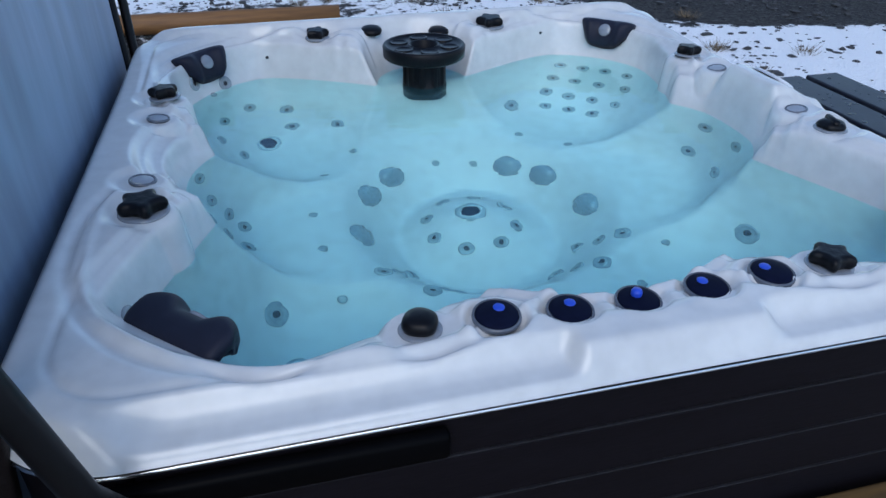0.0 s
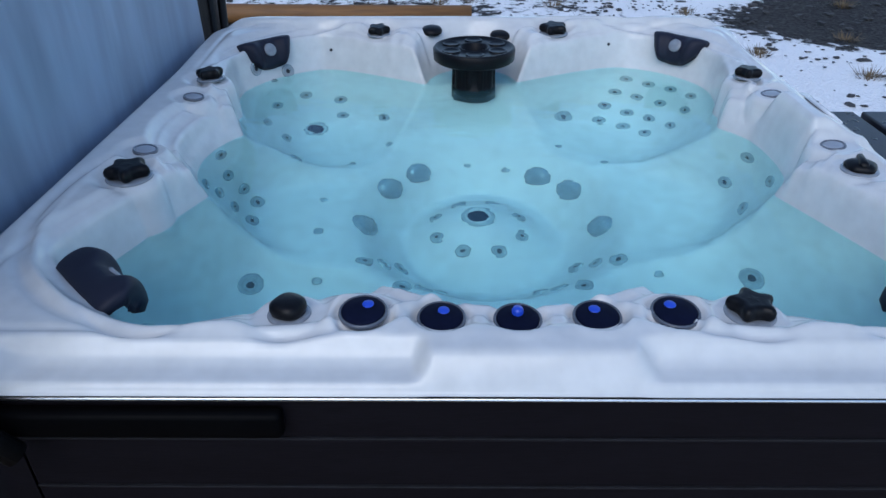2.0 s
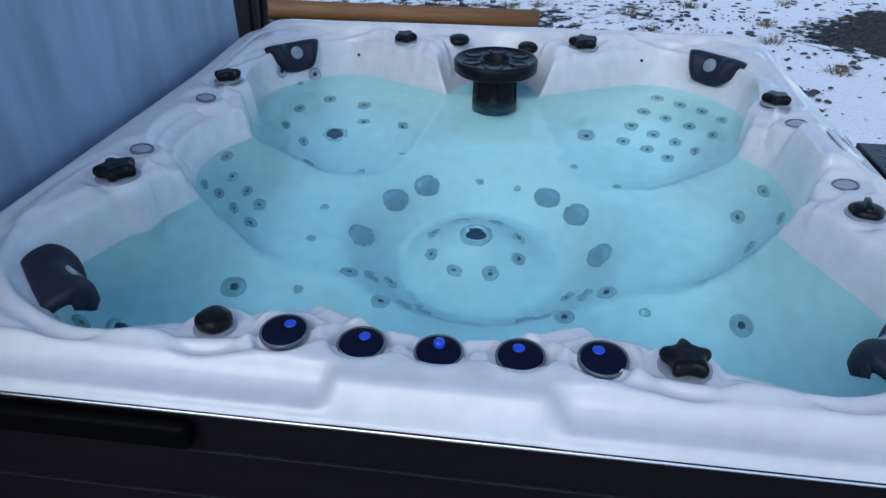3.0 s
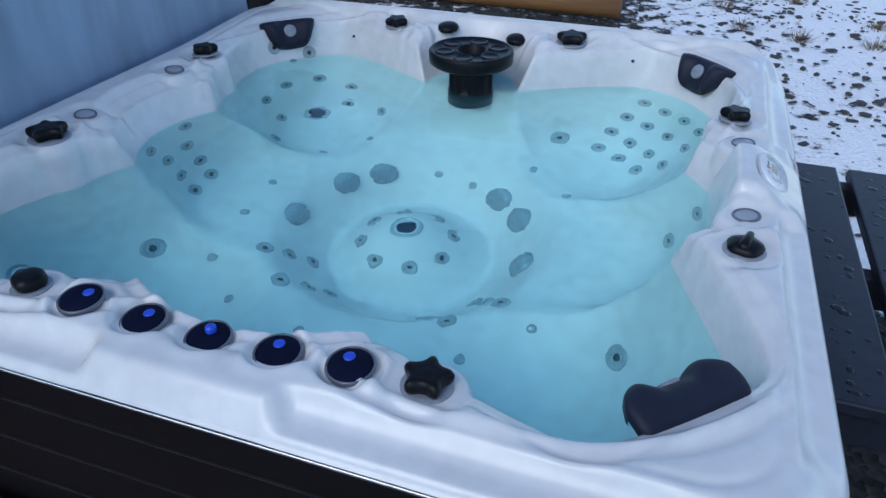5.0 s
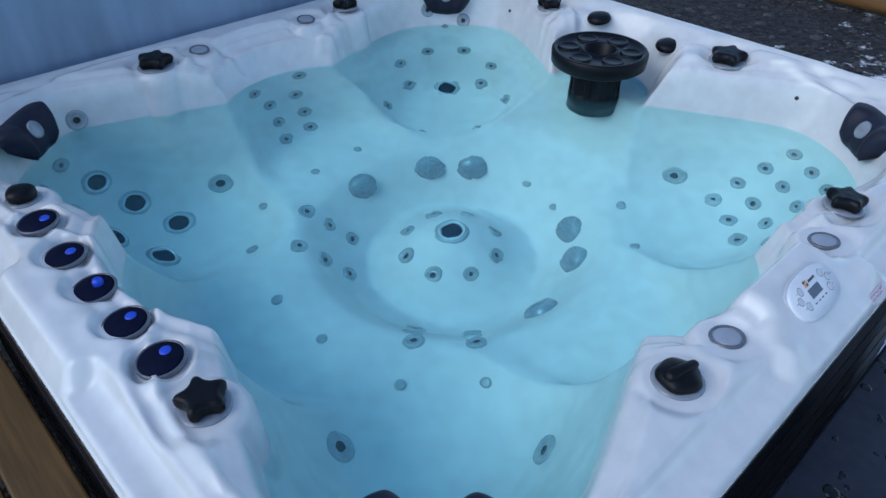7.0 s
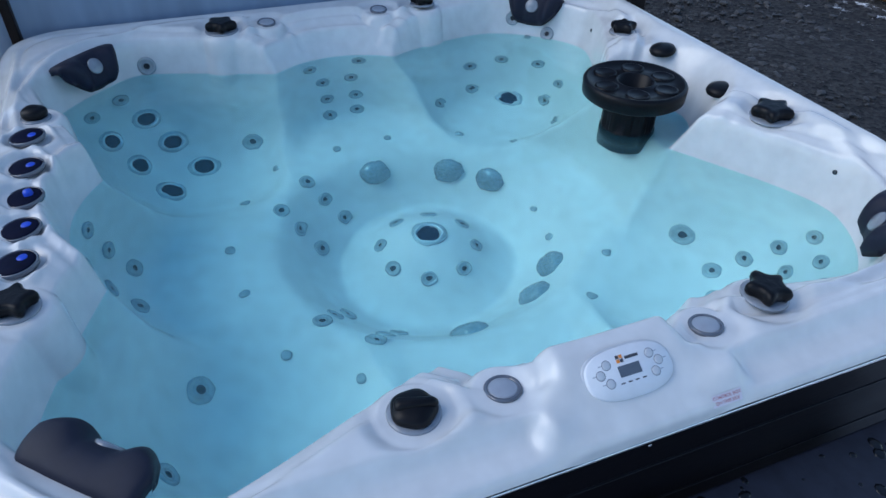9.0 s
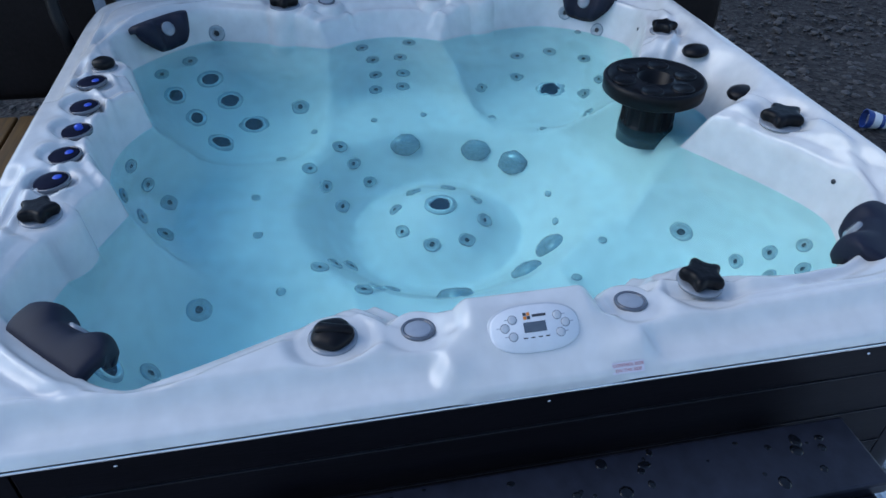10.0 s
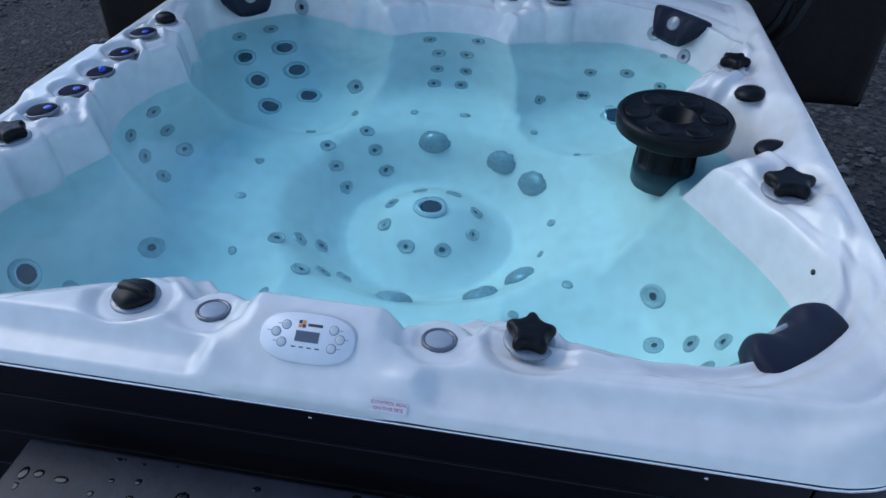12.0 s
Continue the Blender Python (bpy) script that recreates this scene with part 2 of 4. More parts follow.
def box(sx, sy, sz, bevel=0.004, seg=2, at=(0, 0, 0)):
    """A bevelled block with its base centre at the origin, moved by at."""
    bm = bmesh.new()
    bmesh.ops.create_cube(bm, size=1)
    bmesh.ops.scale(bm, vec=(sx, sy, sz), verts=bm.verts)
    bmesh.ops.translate(bm, vec=(at[0], at[1], at[2] + sz / 2), verts=bm.verts)
    if bevel:
        bmesh.ops.bevel(bm, geom=bm.edges[:], offset=bevel, segments=seg, affect="EDGES", profile=0.5)
    return bm


def tube(points, r, n=10):
    """A round bar along points."""
    bm = bmesh.new()
    pts = [Vector(p) for p in points]
    rings = []
    for i, p in enumerate(pts):
        d = (pts[min(i + 1, len(pts) - 1)] - pts[max(i - 1, 0)]).normalized()
        q = d.to_track_quat("Z", "Y")
        rings.append([bm.verts.new(p + q @ Vector((r * math.cos(2 * math.pi * k / n), r * math.sin(2 * math.pi * k / n), 0))) for k in range(n)])
    for a, b in zip(rings, rings[1:]):
        for k in range(n):
            bm.faces.new((a[k], a[(k + 1) % n], b[(k + 1) % n], b[k]))
    bm.faces.new(rings[0][::-1])
    bm.faces.new(rings[-1])
    return bm


# ---- the ground ----
def build_ground():
    bm = bmesh.new()
    bmesh.ops.create_grid(bm, x_segments=120, y_segments=120, size=1)
    for v in bm.verts:
        x, y = v.co.x, v.co.y
        v.co.x, v.co.y = 9 * x + 391 * x ** 7, 9 * y + 391 * y ** 7
        d = math.hypot(v.co.x, v.co.y)
        v.co.z = 0.03 * min(1, max(0, d - 2.2)) * noise.noise((v.co.x * 0.9, v.co.y * 0.9, 0)) - 0.02 + 0.02 * max(0, d - 12)
    ob = part("ground", bm, GROUND, None)
    tagged(ob, "dark wet gravel yard under patches of thin snow", "ground", kind="structure")


build_ground()

# ---- the hot tub's moulded shell ----
X0, X1, Y0, Y1, CORNER = -1.062, 1.015, -1.0, 1.105, 0.225
RIM, LIP, LEVEL = 0.905, 0.842, 0.768


def smooth_min(a, b, k):
    h = np.clip(0.5 + 0.5 * (b - a) / k, 0, 1)
    return b * (1 - h) + a * h - k * h * (1 - h)


def table(points, blur=0.010, deep=None):
    """A smoothed curve through points of (distance, height)."""
    s = np.arange(-0.4, 0.9, 0.002)
    z = np.interp(s, *zip(*points))
    out = []
    for b in (blur, deep or blur):
        k = np.exp(-0.5 * (np.arange(-60, 61) * 0.002 / b) ** 2)
        pad = np.concatenate([np.full(60, z[0]), z, np.full(60, z[-1])])
        out.append(np.convolve(pad, k / k.sum(), "valid"))
    w = np.clip((s - 0.06) / 0.06, 0, 1)
    return s, out[0] * (1 - w) + out[1] * w


def bowl(x, y, cx, cy, rx, ry, power, curve, flats=()):
    """A scooped seat: a rounded plan, cut by straight flats (point, outward direction), and the curve of its wall."""
    r = ((np.abs(x - cx) / rx) ** power + (np.abs(y - cy) / ry) ** power) ** (1 / power)
    s = (1 - r) * min(rx, ry)
    for px, py, nx, ny in flats:
        s = smooth_min(s, 0.02 - 2.0 * ((x - px) * nx + (y - py) * ny), 0.11)
    return np.interp(s, *curve) + 0.08 * np.clip((-s - 0.07) / 0.06, 0, 1)


def back(seat, ledge=0.075):
    """The wall of a middle seat, with two moulded arches above the water."""
    k = ledge / 0.075
    return table([(-0.4, RIM), (-0.094 * k, RIM), (-0.080 * k, 0.872), (-0.045 * k, 0.864), (-0.030, 0.858), (-0.016, 0.822), (0.0, 0.800), (0.012, 0.765), (0.04, 0.64), (0.075, 0.54), (0.105, 0.43), (0.15, seat), (0.9, seat - 0.01)], 0.0045, 0.02)


def nook(seat, low=0.235):
    return table([(-0.4, RIM), (-0.06, RIM), (-0.045, 0.897), (-0.03, 0.889), (-0.018, 0.890), (-0.004, 0.855), (0.02, 0.765), (0.05, 0.70), (0.115, 0.60), (0.18, 0.48), (low, 0.40), (0.33, seat), (0.9, seat)], 0.006, 0.035)


STEEP = table([(-0.4, RIM), (-0.025, RIM), (-0.005, 0.885), (0.012, 0.765), (0.05, 0.58), (0.09, 0.455), (0.14, 0.405), (0.9, 0.40)])
LEDGE = table([(-0.4, RIM + 0.05), (-0.075, RIM + 0.02), (-0.05, 0.87), (-0.025, 0.815), (0.0, 0.752), (0.03, 0.738), (0.9, 0.73)])
WELL = table([(0, 0.17), (0.25, 0.18), (0.31, 0.24), (0.36, 0.31), (0.42, 0.385), (0.47, 0.41), (0.52, 0.44), (0.58, 0.62), (0.68, 1.0), (0.9, 1.1)], 0.012)
MOUND = table([(0, 0.33), (0.05, 0.33), (0.09, 0.305), (0.14, 0.264), (0.19, 0.218), (0.25, 0.16), (0.9, -1)], 0.008)
BOWLS = [
    (-0.45, 0.05, 0.393, 0.36, 2.0, back(0.40)),
    (0.44, 0.08, 0.405, 0.37, 2.0, back(0.40, 0.072)),
    (0.0, -0.40, 0.40, 0.408, 2.0, STEEP),
    (-0.50, 0.54, 0.40, 0.44, 2.0, nook(0.37, 0.20), ((-0.407, 0.868, 0.485, 0.875), (-0.86, 0.51, -0.962, -0.273))),
    (0.43, 0.56, 0.43, 0.44, 2.2, nook(0.38), ((0.307, 0.868, -0.485, 0.875), (0.81, 0.51, 0.962, -0.273))),
    (-0.48, -0.43, 0.475, 0.455, 2.3, nook(0.32), ((-0.83, -0.375, -0.933, 0.361), (-0.375, -0.775, 0.361, -0.933), (-0.768, -0.768, -0.707, -0.707))),
    (0.48, -0.43, 0.475, 0.455, 2.3, nook(0.34), ((0.82, -0.375, 0.933, 0.361), (0.375, -0.775, -0.361, -0.933), (0.768, -0.768, 0.707, -0.707))),
    (-0.03, 0.74, 0.17, 0.20, 2.0, LEDGE),
]
KNOBS = [(-0.39, -0.846, 8), (0.396, -0.842, 20), (-0.39, 0.945, 0), (0.288, 0.958, 30), (-0.875, -0.308, 50), (-0.89, 0.412, 10), (0.85, 0.43, 40), (0.869, -0.266, 75)]
CAPS = [(-0.262, -0.855), (-0.13, -0.855), (0.0, -0.852), (0.135, -0.85), (0.267, -0.847)]
LIGHTS = [(-0.893, -0.156), (-0.895, 0.246), (0.872, 0.281), (0.875, -0.118)]
PLUGS = [(-0.184, 0.955), (0.083, 0.967)]


def edge_distance(x, y):
    """How far inside the rounded outline of the shell a point lies."""
    cx, cy, hx, hy = (X0 + X1) / 2, (Y0 + Y1) / 2, (X1 - X0) / 2 - CORNER, (Y1 - Y0) / 2 - CORNER
    qx, qy = np.abs(x - cx) - hx, np.abs(y - cy) - hy
    return CORNER - (np.hypot(np.maximum(qx, 0), np.maximum(qy, 0)) + np.minimum(np.maximum(qx, qy), 0))


def step01(t):
    t = np.clip(t, 0, 1)
    return t * t * (3 - 2 * t)


FASCIA = table([(-0.4, LIP), (0.0, LIP), (0.006, 0.858), (0.034, 0.897), (0.05, RIM + 0.004), (0.10, RIM + 0.004), (0.13, RIM + 0.02), (0.9, RIM)], 0.006)


SCOOP = table([(-0.4, LIP), (0.0, LIP), (0.004, 0.858), (0.010, 0.866), (0.022, 0.866), (0.045, 0.868), (0.060, 0.875), (0.070, 0.886), (0.079, 0.902), (0.085, RIM + 0.004), (0.9, RIM + 0.1)], 0.0032)


def lift(y):
    """The rim rises towards the filter side, with a ridge at its outer edge."""
    return 0.018 * step01((y - 0.4) / 0.5) + 0.024 * step01((y - 0.975) / 0.06)


def shell_z(x, y):
    x, y = np.asarray(x, float), np.asarray(y, float)
    z = np.full(np.broadcast(x, y).shape, RIM)
    z = z + lift(y)
    # wells of the valve handles, raised seats of the lights and dials
    for kx, ky, _ in KNOBS:
        d = np.hypot(x - kx, y - ky)
        z = z - 0.018 * step01((0.096 - d) / 0.045)
    for kx, ky in CAPS:
        d = np.hypot(x - kx, y - ky)
        z = z + 0.005 * step01((0.085 - d) / 0.03) - 0.018 * step01((0.060 - d) / 0.014)
    for kx, ky in LIGHTS:
        d = np.hypot(x - kx, y - ky)
        z = z - 0.014 * step01((0.082 - d) / 0.04)
    for k, b in enumerate(BOWLS):
        soft = 0.03 if k < 2 else 0.048
        z = smooth_min(z, bowl(x, y, *b) + 0.5 * lift(y), soft + (0.105 - soft) * step01((0.72 - z) / 0.12))
    # rounded seats of lights and handles that stand out over the pool's edge
    for kx, ky, reach in [(kx, ky, 0.050) for kx, ky in LIGHTS] + [(kx, ky, 0.058) for kx, ky, _ in KNOBS if ky < 0.9]:
        past = np.maximum(0, np.hypot(x - kx, y - ky) - reach)
        seat = RIM - 0.015 + lift(ky) - 1.2 * past - 9.0 * np.maximum(0, past - 0.014)
        z = -smooth_min(-z, -seat, 0.012)
    well = np.interp(np.hypot(x - 0.0, (y - 0.08) * np.where(y > 0.08, 0.88, 1.0)), *WELL)
    z = smooth_min(z, well, 0.05)
    mound = np.interp(np.hypot(x + 0.025, y - 0.106), *MOUND)
    z = -smooth_min(-z, -mound, 0.05)
    # moulded arches above the middle seats, soft beads along the corner seats
    for k, (cx, cy, rx, ry, power, *_) in enumerate(BOWLS[:7]):
        s = (1 - ((np.abs(x - cx) / rx) ** power + (np.abs(y - cy) / ry) ** power) ** (1 / power)) * min(rx, ry)
        wet = step01((z - 0.79) / 0.03)
        for kx, ky in LIGHTS:
            wet = wet * step01((np.hypot(x - kx, y - ky) - 0.060) / 0.035)
        if k < 2:
            wet = step01((z - 0.772) / 0.015) * (1 - step01((z - 0.900) / 0.008))
            for kx, ky in LIGHTS:
                wet = wet * step01((np.hypot(x - kx, y - ky) - 0.055) / 0.035)
            z = z + wet * (0.015 * np.exp(-((s + 0.022) / 0.009) ** 2) + 0.013 * np.exp(-((s + 0.066) / 0.011) ** 2))
        else:
            z = z + wet * (0.009 * np.exp(-((s + 0.010) / 0.010) ** 2) - 0.008 * np.exp(-((s + 0.036) / 0.012) ** 2))
    # draped folds on both sides of the filter column
    fold = np.hypot(x + 0.03, (y - 0.80) * 0.9)
    z = z + 0.0035 * step01((z - 0.765) / 0.03) * np.sin((fold - 0.20) / 0.050 * 2 * np.pi) * step01((fold - 0.17) / 0.04) * step01((0.36 - fold) / 0.06) * step01((0.90 - y) / 0.06)
    # sloping fascia with long scooped recesses on each side
    d = edge_distance(x, y)
    fascia = np.interp(d, *FASCIA) + lift(y) * step01(d / 0.05)
    along_s = step01((-0.14 - x) / 0.04) * step01((x + 0.93) / 0.16) + step01((x - 0.17) / 0.05) * step01((0.90 - x) / 0.16)
    along_e = step01((-0.07 - y) / 0.05) * step01((y + 0.9) / 0.16) + step01((y - 0.25) / 0.05) * step01((0.97 - y) / 0.16)
    low_s = step01((-0.80 - y) / 0.03)
    low_e = step01((x - 0.80) / 0.03)
    scoop = np.clip(along_s * low_s + along_e * low_e, 0, 1)
    fascia = fascia * (1 - scoop) + (np.interp(d, *SCOOP) + lift(y) * step01(d / 0.05)) * scoop
    z = smooth_min(z, fascia, 0.006)
    # a shallow groove along the rim, most marked round the corners
    away = step01((np.maximum(np.abs(x) / 1.02, np.abs(y - 0.03) / 1.03) - 0.75) / 0.1) * step01((np.minimum(np.abs(x), np.abs(y)) - 0.40) / 0.15)
    z = z - 0.0045 * away * np.exp(-((d - 0.098) / 0.008) ** 2)
    # the tilted pad of the control panel
    pad = step01((0.175 - np.abs(y - 0.075)) / 0.075) * step01((x - 0.80) / 0.06)
    tilt = 0.944 - np.maximum(0, x - 0.885) * 0.62
    tilt = np.minimum(tilt, LIP + d * 6)
    z = z * (1 - pad) + np.where(x > 0.8, smooth_min(tilt, np.full_like(tilt, 0.938), 0.02), z) * pad
    return z


def normal_at(x, y, e=0.006):
    dx = (shell_z(x + e, y) - shell_z(x - e, y)) / (2 * e)
    dy = (shell_z(x, y + e) - shell_z(x, y - e)) / (2 * e)
    return Vector((-float(dx), -float(dy), 1)).normalized()


def seat_pose(x, y, lift=0.0, spin=0.0, n=None):
    """A pose on the shell at x, y, with z along the surface's normal."""
    n = n or normal_at(x, y)
    q = n.to_track_quat("Z", "Y")
    return Matrix.Translation(Vector((x, y, float(shell_z(x, y)))) + n * lift) @ q.to_matrix().to_4x4() @ pose(0, 0, 0, 0, 0, spin)


hot_tub = new("hot_tub")
tagged(hot_tub, "square pearl white acrylic hot tub with dark brown cabinet", "hot tub")


def build_shell():
    gap = 0.0052
    xs, ys = np.arange(X0 - gap, X1 + 2 * gap, gap), np.arange(Y0 - gap, Y1 + 2 * gap, gap)
    gx, gy = np.meshgrid(xs, ys)
    d = edge_distance(gx, gy)
    inside = d > 0
    for _ in range(3):
        d = edge_distance(gx, gy)
        e = 1e-4
        nx, ny = (edge_distance(gx + e, gy) - d) / e, (edge_distance(gx, gy + e) - d) / e
        out = d < 0
        gx, gy = gx - np.where(out, d * nx, 0), gy - np.where(out, d * ny, 0)
    gz = shell_z(gx, gy)
    rows, cols = gx.shape
    idx = np.arange(rows * cols).reshape(rows, cols)
    quads = np.stack([idx[:-1, :-1], idx[:-1, 1:], idx[1:, 1:], idx[1:, :-1]], -1)
    keep = inside[:-1, :-1] | inside[:-1, 1:] | inside[1:, 1:] | inside[1:, :-1]
    me = bpy.data.meshes.new("shell")
    me.from_pydata(np.stack([gx, gy, gz], -1).reshape(-1, 3).tolist(), [], quads[keep].tolist())
    me.polygons.foreach_set("use_smooth", [True] * len(me.polygons))
    bm = bmesh.new()
    bm.from_mesh(me)
    bmesh.ops.delete(bm, geom=[v for v in bm.verts if not v.link_faces], context="VERTS")
    bm.to_mesh(me)
    bm.free()
    link("shell", me, ACRYLIC, hot_tub, "pearl white moulded acrylic shell with scooped seats")


build_shell()


def outline(inset, n=10):
    """Points round the shell's outline, drawn in by inset."""
    pts = []
    r = CORNER - inset
    for cx, cy, a0 in ((X1, Y1, 0), (X0, Y1, 90), (X0, Y0, 180), (X1, Y0, 270)):
        sx, sy = (1 if cx > 0 else -1), (1 if cy > 0 else -1)
        for k in range(n + 1):
            a = radians(a0 + 90 * k / n)
            pts.append((cx - sx * CORNER + r * math.cos(a), cy - sy * CORNER + r * math.sin(a)))
    return pts


def band(levels, n=10):
    """A closed strip round the outline: levels of (inset, height)."""
    bm = bmesh.new()
    rings = [[bm.verts.new((x, y, z)) for x, y in outline(i, n)] for i, z in levels]
    for a, b in zip(rings, rings[1:]):
        for k in range(len(a)):
            j = (k + 1) % len(a)
            bm.faces.new((a[k], a[j], b[j], b[k]))
    return bm


part("lip", band([(0.0, LIP + 0.001), (-0.003, LIP - 0.002), (0.0, LIP - 0.006), (0.03, LIP - 0.006)]), CHROME, hot_tub, "thin bright metal strip under the lip")
part("cabinet_core", band([(0.03, LIP - 0.004), (0.03, 0.02)]), CABINET, hot_tub)


def build_cabinet():
    """Horizontal boards on all four sides between rounded corner posts."""
    edges = [0.834, 0.742, 0.625, 0.512, 0.399, 0.286, 0.173, 0.03]
    lx, ly = X1 - X0 - 2 * CORNER - 0.01, Y1 - Y0 - 2 * CORNER - 0.01
    mx, my = (X0 + X1) / 2, (Y0 + Y1) / 2
    for length, places in ((lx, ((mx, Y0 + 0.022, 0), (mx, Y1 - 0.022, 180))), (ly, ((X1 - 0.022, my, 90), (X0 + 0.022, my, 270)))):
        for hi, lo in zip(edges, edges[1:]):
            me = mesh_of(box(length, 0.018, hi - lo - 0.005, 0.003), "cabinet_board", CABINET, False)
            for x, y, turn in places:
                link("cabinet_board", me, None, hot_tub, m=pose(x, y, lo + 0.0025, 0, 0, turn))
        # pale strips paint in the highlight along each board's edge
        glint = mesh_of(box(length, 0.004, 0.0022, 0), "edge_highlight", EDGEGLINT, False)
        for z in edges[1:-1]:
            for x, y, turn in places:
                link("edge_highlight", glint, None, hot_tub, "", pose(x, y, z - 0.0011, 0, 0, turn) @ pose(0, -0.0085, 0))
    for k, (x, y, turn) in enumerate(((X1, Y1, 0), (X0, Y1, 90), (X0, Y0, 180), (X1, Y0, 270))):
        bm = bmesh.new()
        cx, cy = x - math.copysign(CORNER, x), y - math.copysign(CORNER, y)
        ring = []
        for i in range(13):
            a = radians(turn + 90 * i / 12)
            ring.append([bm.verts.new((cx + (CORNER - 0.015) * math.cos(a), cy + (CORNER - 0.015) * math.sin(a), z)) for z in (0.02, 0.834)])
        for a, b in zip(ring, ring[1:]):
            bm.faces.new((a[0], b[0], b[1], a[1]))
        part("corner_post", bm, CABINET, hot_tub)


build_cabinet()


# ---- water ----
def build_water():
    bm = bmesh.new()
    bmesh.ops.create_grid(bm, x_segments=40, y_segments=40, size=1)
    for v in bm.verts:
        v.co.x, v.co.y, v.co.z = 0.91 * v.co.x - 0.02, 0.93 * v.co.y + 0.06, LEVEL
    ob = part("water", bm, WATER, None)
    ob.visible_shadow = False
    tagged(ob, "clear pale blue tub water with slight ripples", "water", kind="structure")


build_water()


# ---- fittings of the tub ----
def star(a, z):
    return 1 + 0.19 * math.cos(5 * a) + 0.045 * math.cos(10 * a)


def build_knobs():
    """Star handles, one plain round cap and one hooded diverter, each on a clear collar."""
    grip = mesh_of(lathe([(0.0, 0.0), (0.028, 0.0), (0.036, 0.004), (0.0395, 0.013), (0.0395, 0.024), (0.036, 0.032), (0.029, 0.036), (0.018, 0.034), (0.008, 0.035), (0.0, 0.0355)], 60, star), "valve_knob", BLACK)
    plain = mesh_of(lathe([(0.0, 0.0), (0.030, 0.0), (0.038, 0.005), (0.041, 0.016), (0.039, 0.027), (0.032, 0.034), (0.018, 0.038), (0.0, 0.039)], 48,
                    lambda a, z: 1 + 0.035 * math.cos(4 * a) + 0.02 * math.cos(3 * a)), "valve_knob", BLACK)
    hood = mesh_of(lathe([(0.0, 0.0), (0.034, 0.0), (0.041, 0.004), (0.042, 0.011), (0.037, 0.019), (0.026, 0.025), (0.012, 0.028), (0.0, 0.028)], 48,
                   lambda a, z: 1 + 0.04 * math.cos(5 * a)), "valve_knob", BLACK)
    lever = box(0.078, 0.026, 0.030, 0.011, 4)
    for v in lever.verts:
        v.co.y *= 1 - 0.45 * max(0, v.co.x / 0.039)
        v.co.z *= 1 - 0.30 * abs(v.co.x / 0.039) ** 2
    lever = mesh_of(lever, "lever", BLACK)
    collar = mesh_of(lathe([(0.026, -0.003), (0.049, -0.003), (0.049, 0.001), (0.046, 0.004), (0.036, 0.005), (0.026, 0.004)], 40), "collar", CLEARISH)
    sizes = (0.76, 0.88, 0.92, 1.15, 1.10, 0.92, 0.90, 0.88)
    for i, ((x, y, spin), size) in enumerate(zip(KNOBS, sizes)):
        n = Vector((normal_at(x, y, 0.03) + Vector((0, 0, 2))).normalized())
        mesh, label = {0: (plain, "black rounded plastic valve cap"), 7: (hood, "black hooded plastic diverter valve")}.get(i, (grip, "black five-lobed plastic valve handle"))
        k = link("valve_knob", mesh, None, hot_tub, label, seat_pose(x, y, 0.003, spin, n) @ Matrix.Diagonal((size, size, 0.84 * size ** 0.5, 1)))
        link("collar", collar, None, k, "grey clear plastic collar", pose(0, 0, -0.003))
        if i == 7:
            link("lever", lever, None, k, "ridge-shaped turning grip", pose(0.004, 0, 0.010))


def build_caps():
    rim = mesh_of(lathe([(0.034, -0.004), (0.0445, -0.004), (0.046, 0.004), (0.0450, 0.009), (0.0425, 0.0115), (0.0405, 0.009)], 40), "dial_rim", DIALRIM)
    disc = mesh_of(lathe([(0.040, -0.002), (0.040, 0.010), (0.036, 0.013), (0.012, 0.014), (0.0, 0.014)], 40), "air_dial", CAPBLUE)
    tip = mesh_of(lathe([(0.011, 0), (0.011, 0.008), (0.009, 0.012), (0.0, 0.013)], 20), "pointer", BLUE)
    for i, (x, y) in enumerate(CAPS):
        n = Vector((0, -0.08, 1)).normalized()
        c = link("air_dial", disc, None, hot_tub, "dark navy round air dial", seat_pose(x, y, 0.001, 0, n) @ Matrix.Diagonal((0.92, 0.92, 0.75, 1)))
        link("dial_rim", rim, None, c, "clear grey rim")
        link("pointer", tip, None, c, "bright blue pointer", pose((i - 2) * -0.004, 0.014 if i != 2 else 0.012, 0.010) @ Matrix.Diagonal((1, 1, 1.5 if i == 2 else 0.55, 1)))


def build_lights():
    lens = mesh_of(lathe([(0.029, -0.002), (0.029, 0.004), (0.025, 0.0065), (0.0, 0.007)], 32), "rim_light", LENS)
    ring = mesh_of(lathe([(0.027, -0.004), (0.037, -0.004), (0.037, 0.003), (0.035, 0.007), (0.031, 0.007), (0.029, 0.004)], 32), "light_ring", DIALRIM)
    for x, y in LIGHTS:
        n = Vector((-0.12 * math.copysign(1, x), 0, 1)).normalized()
        o = link("rim_light", lens, None, hot_tub, "grey frosted round rim light", seat_pose(x, y, 0.001, 0, n) @ Matrix.Diagonal((0.84, 0.84, 0.65, 1)))
        link("light_ring", ring, None, o, "shiny grey ring")
    plug = mesh_of(lathe([(0.038, -0.004), (0.041, 0.004), (0.036, 0.013), (0.02, 0.018), (0.0, 0.019)], 32), "domed_plug", BLACK)
    for x, y in PLUGS:
        link("domed_plug", plug, None, hot_tub, "black domed plug", seat_pose(x, y, 0.004, 0, Vector((0, -0.15, 1)).normalized()))


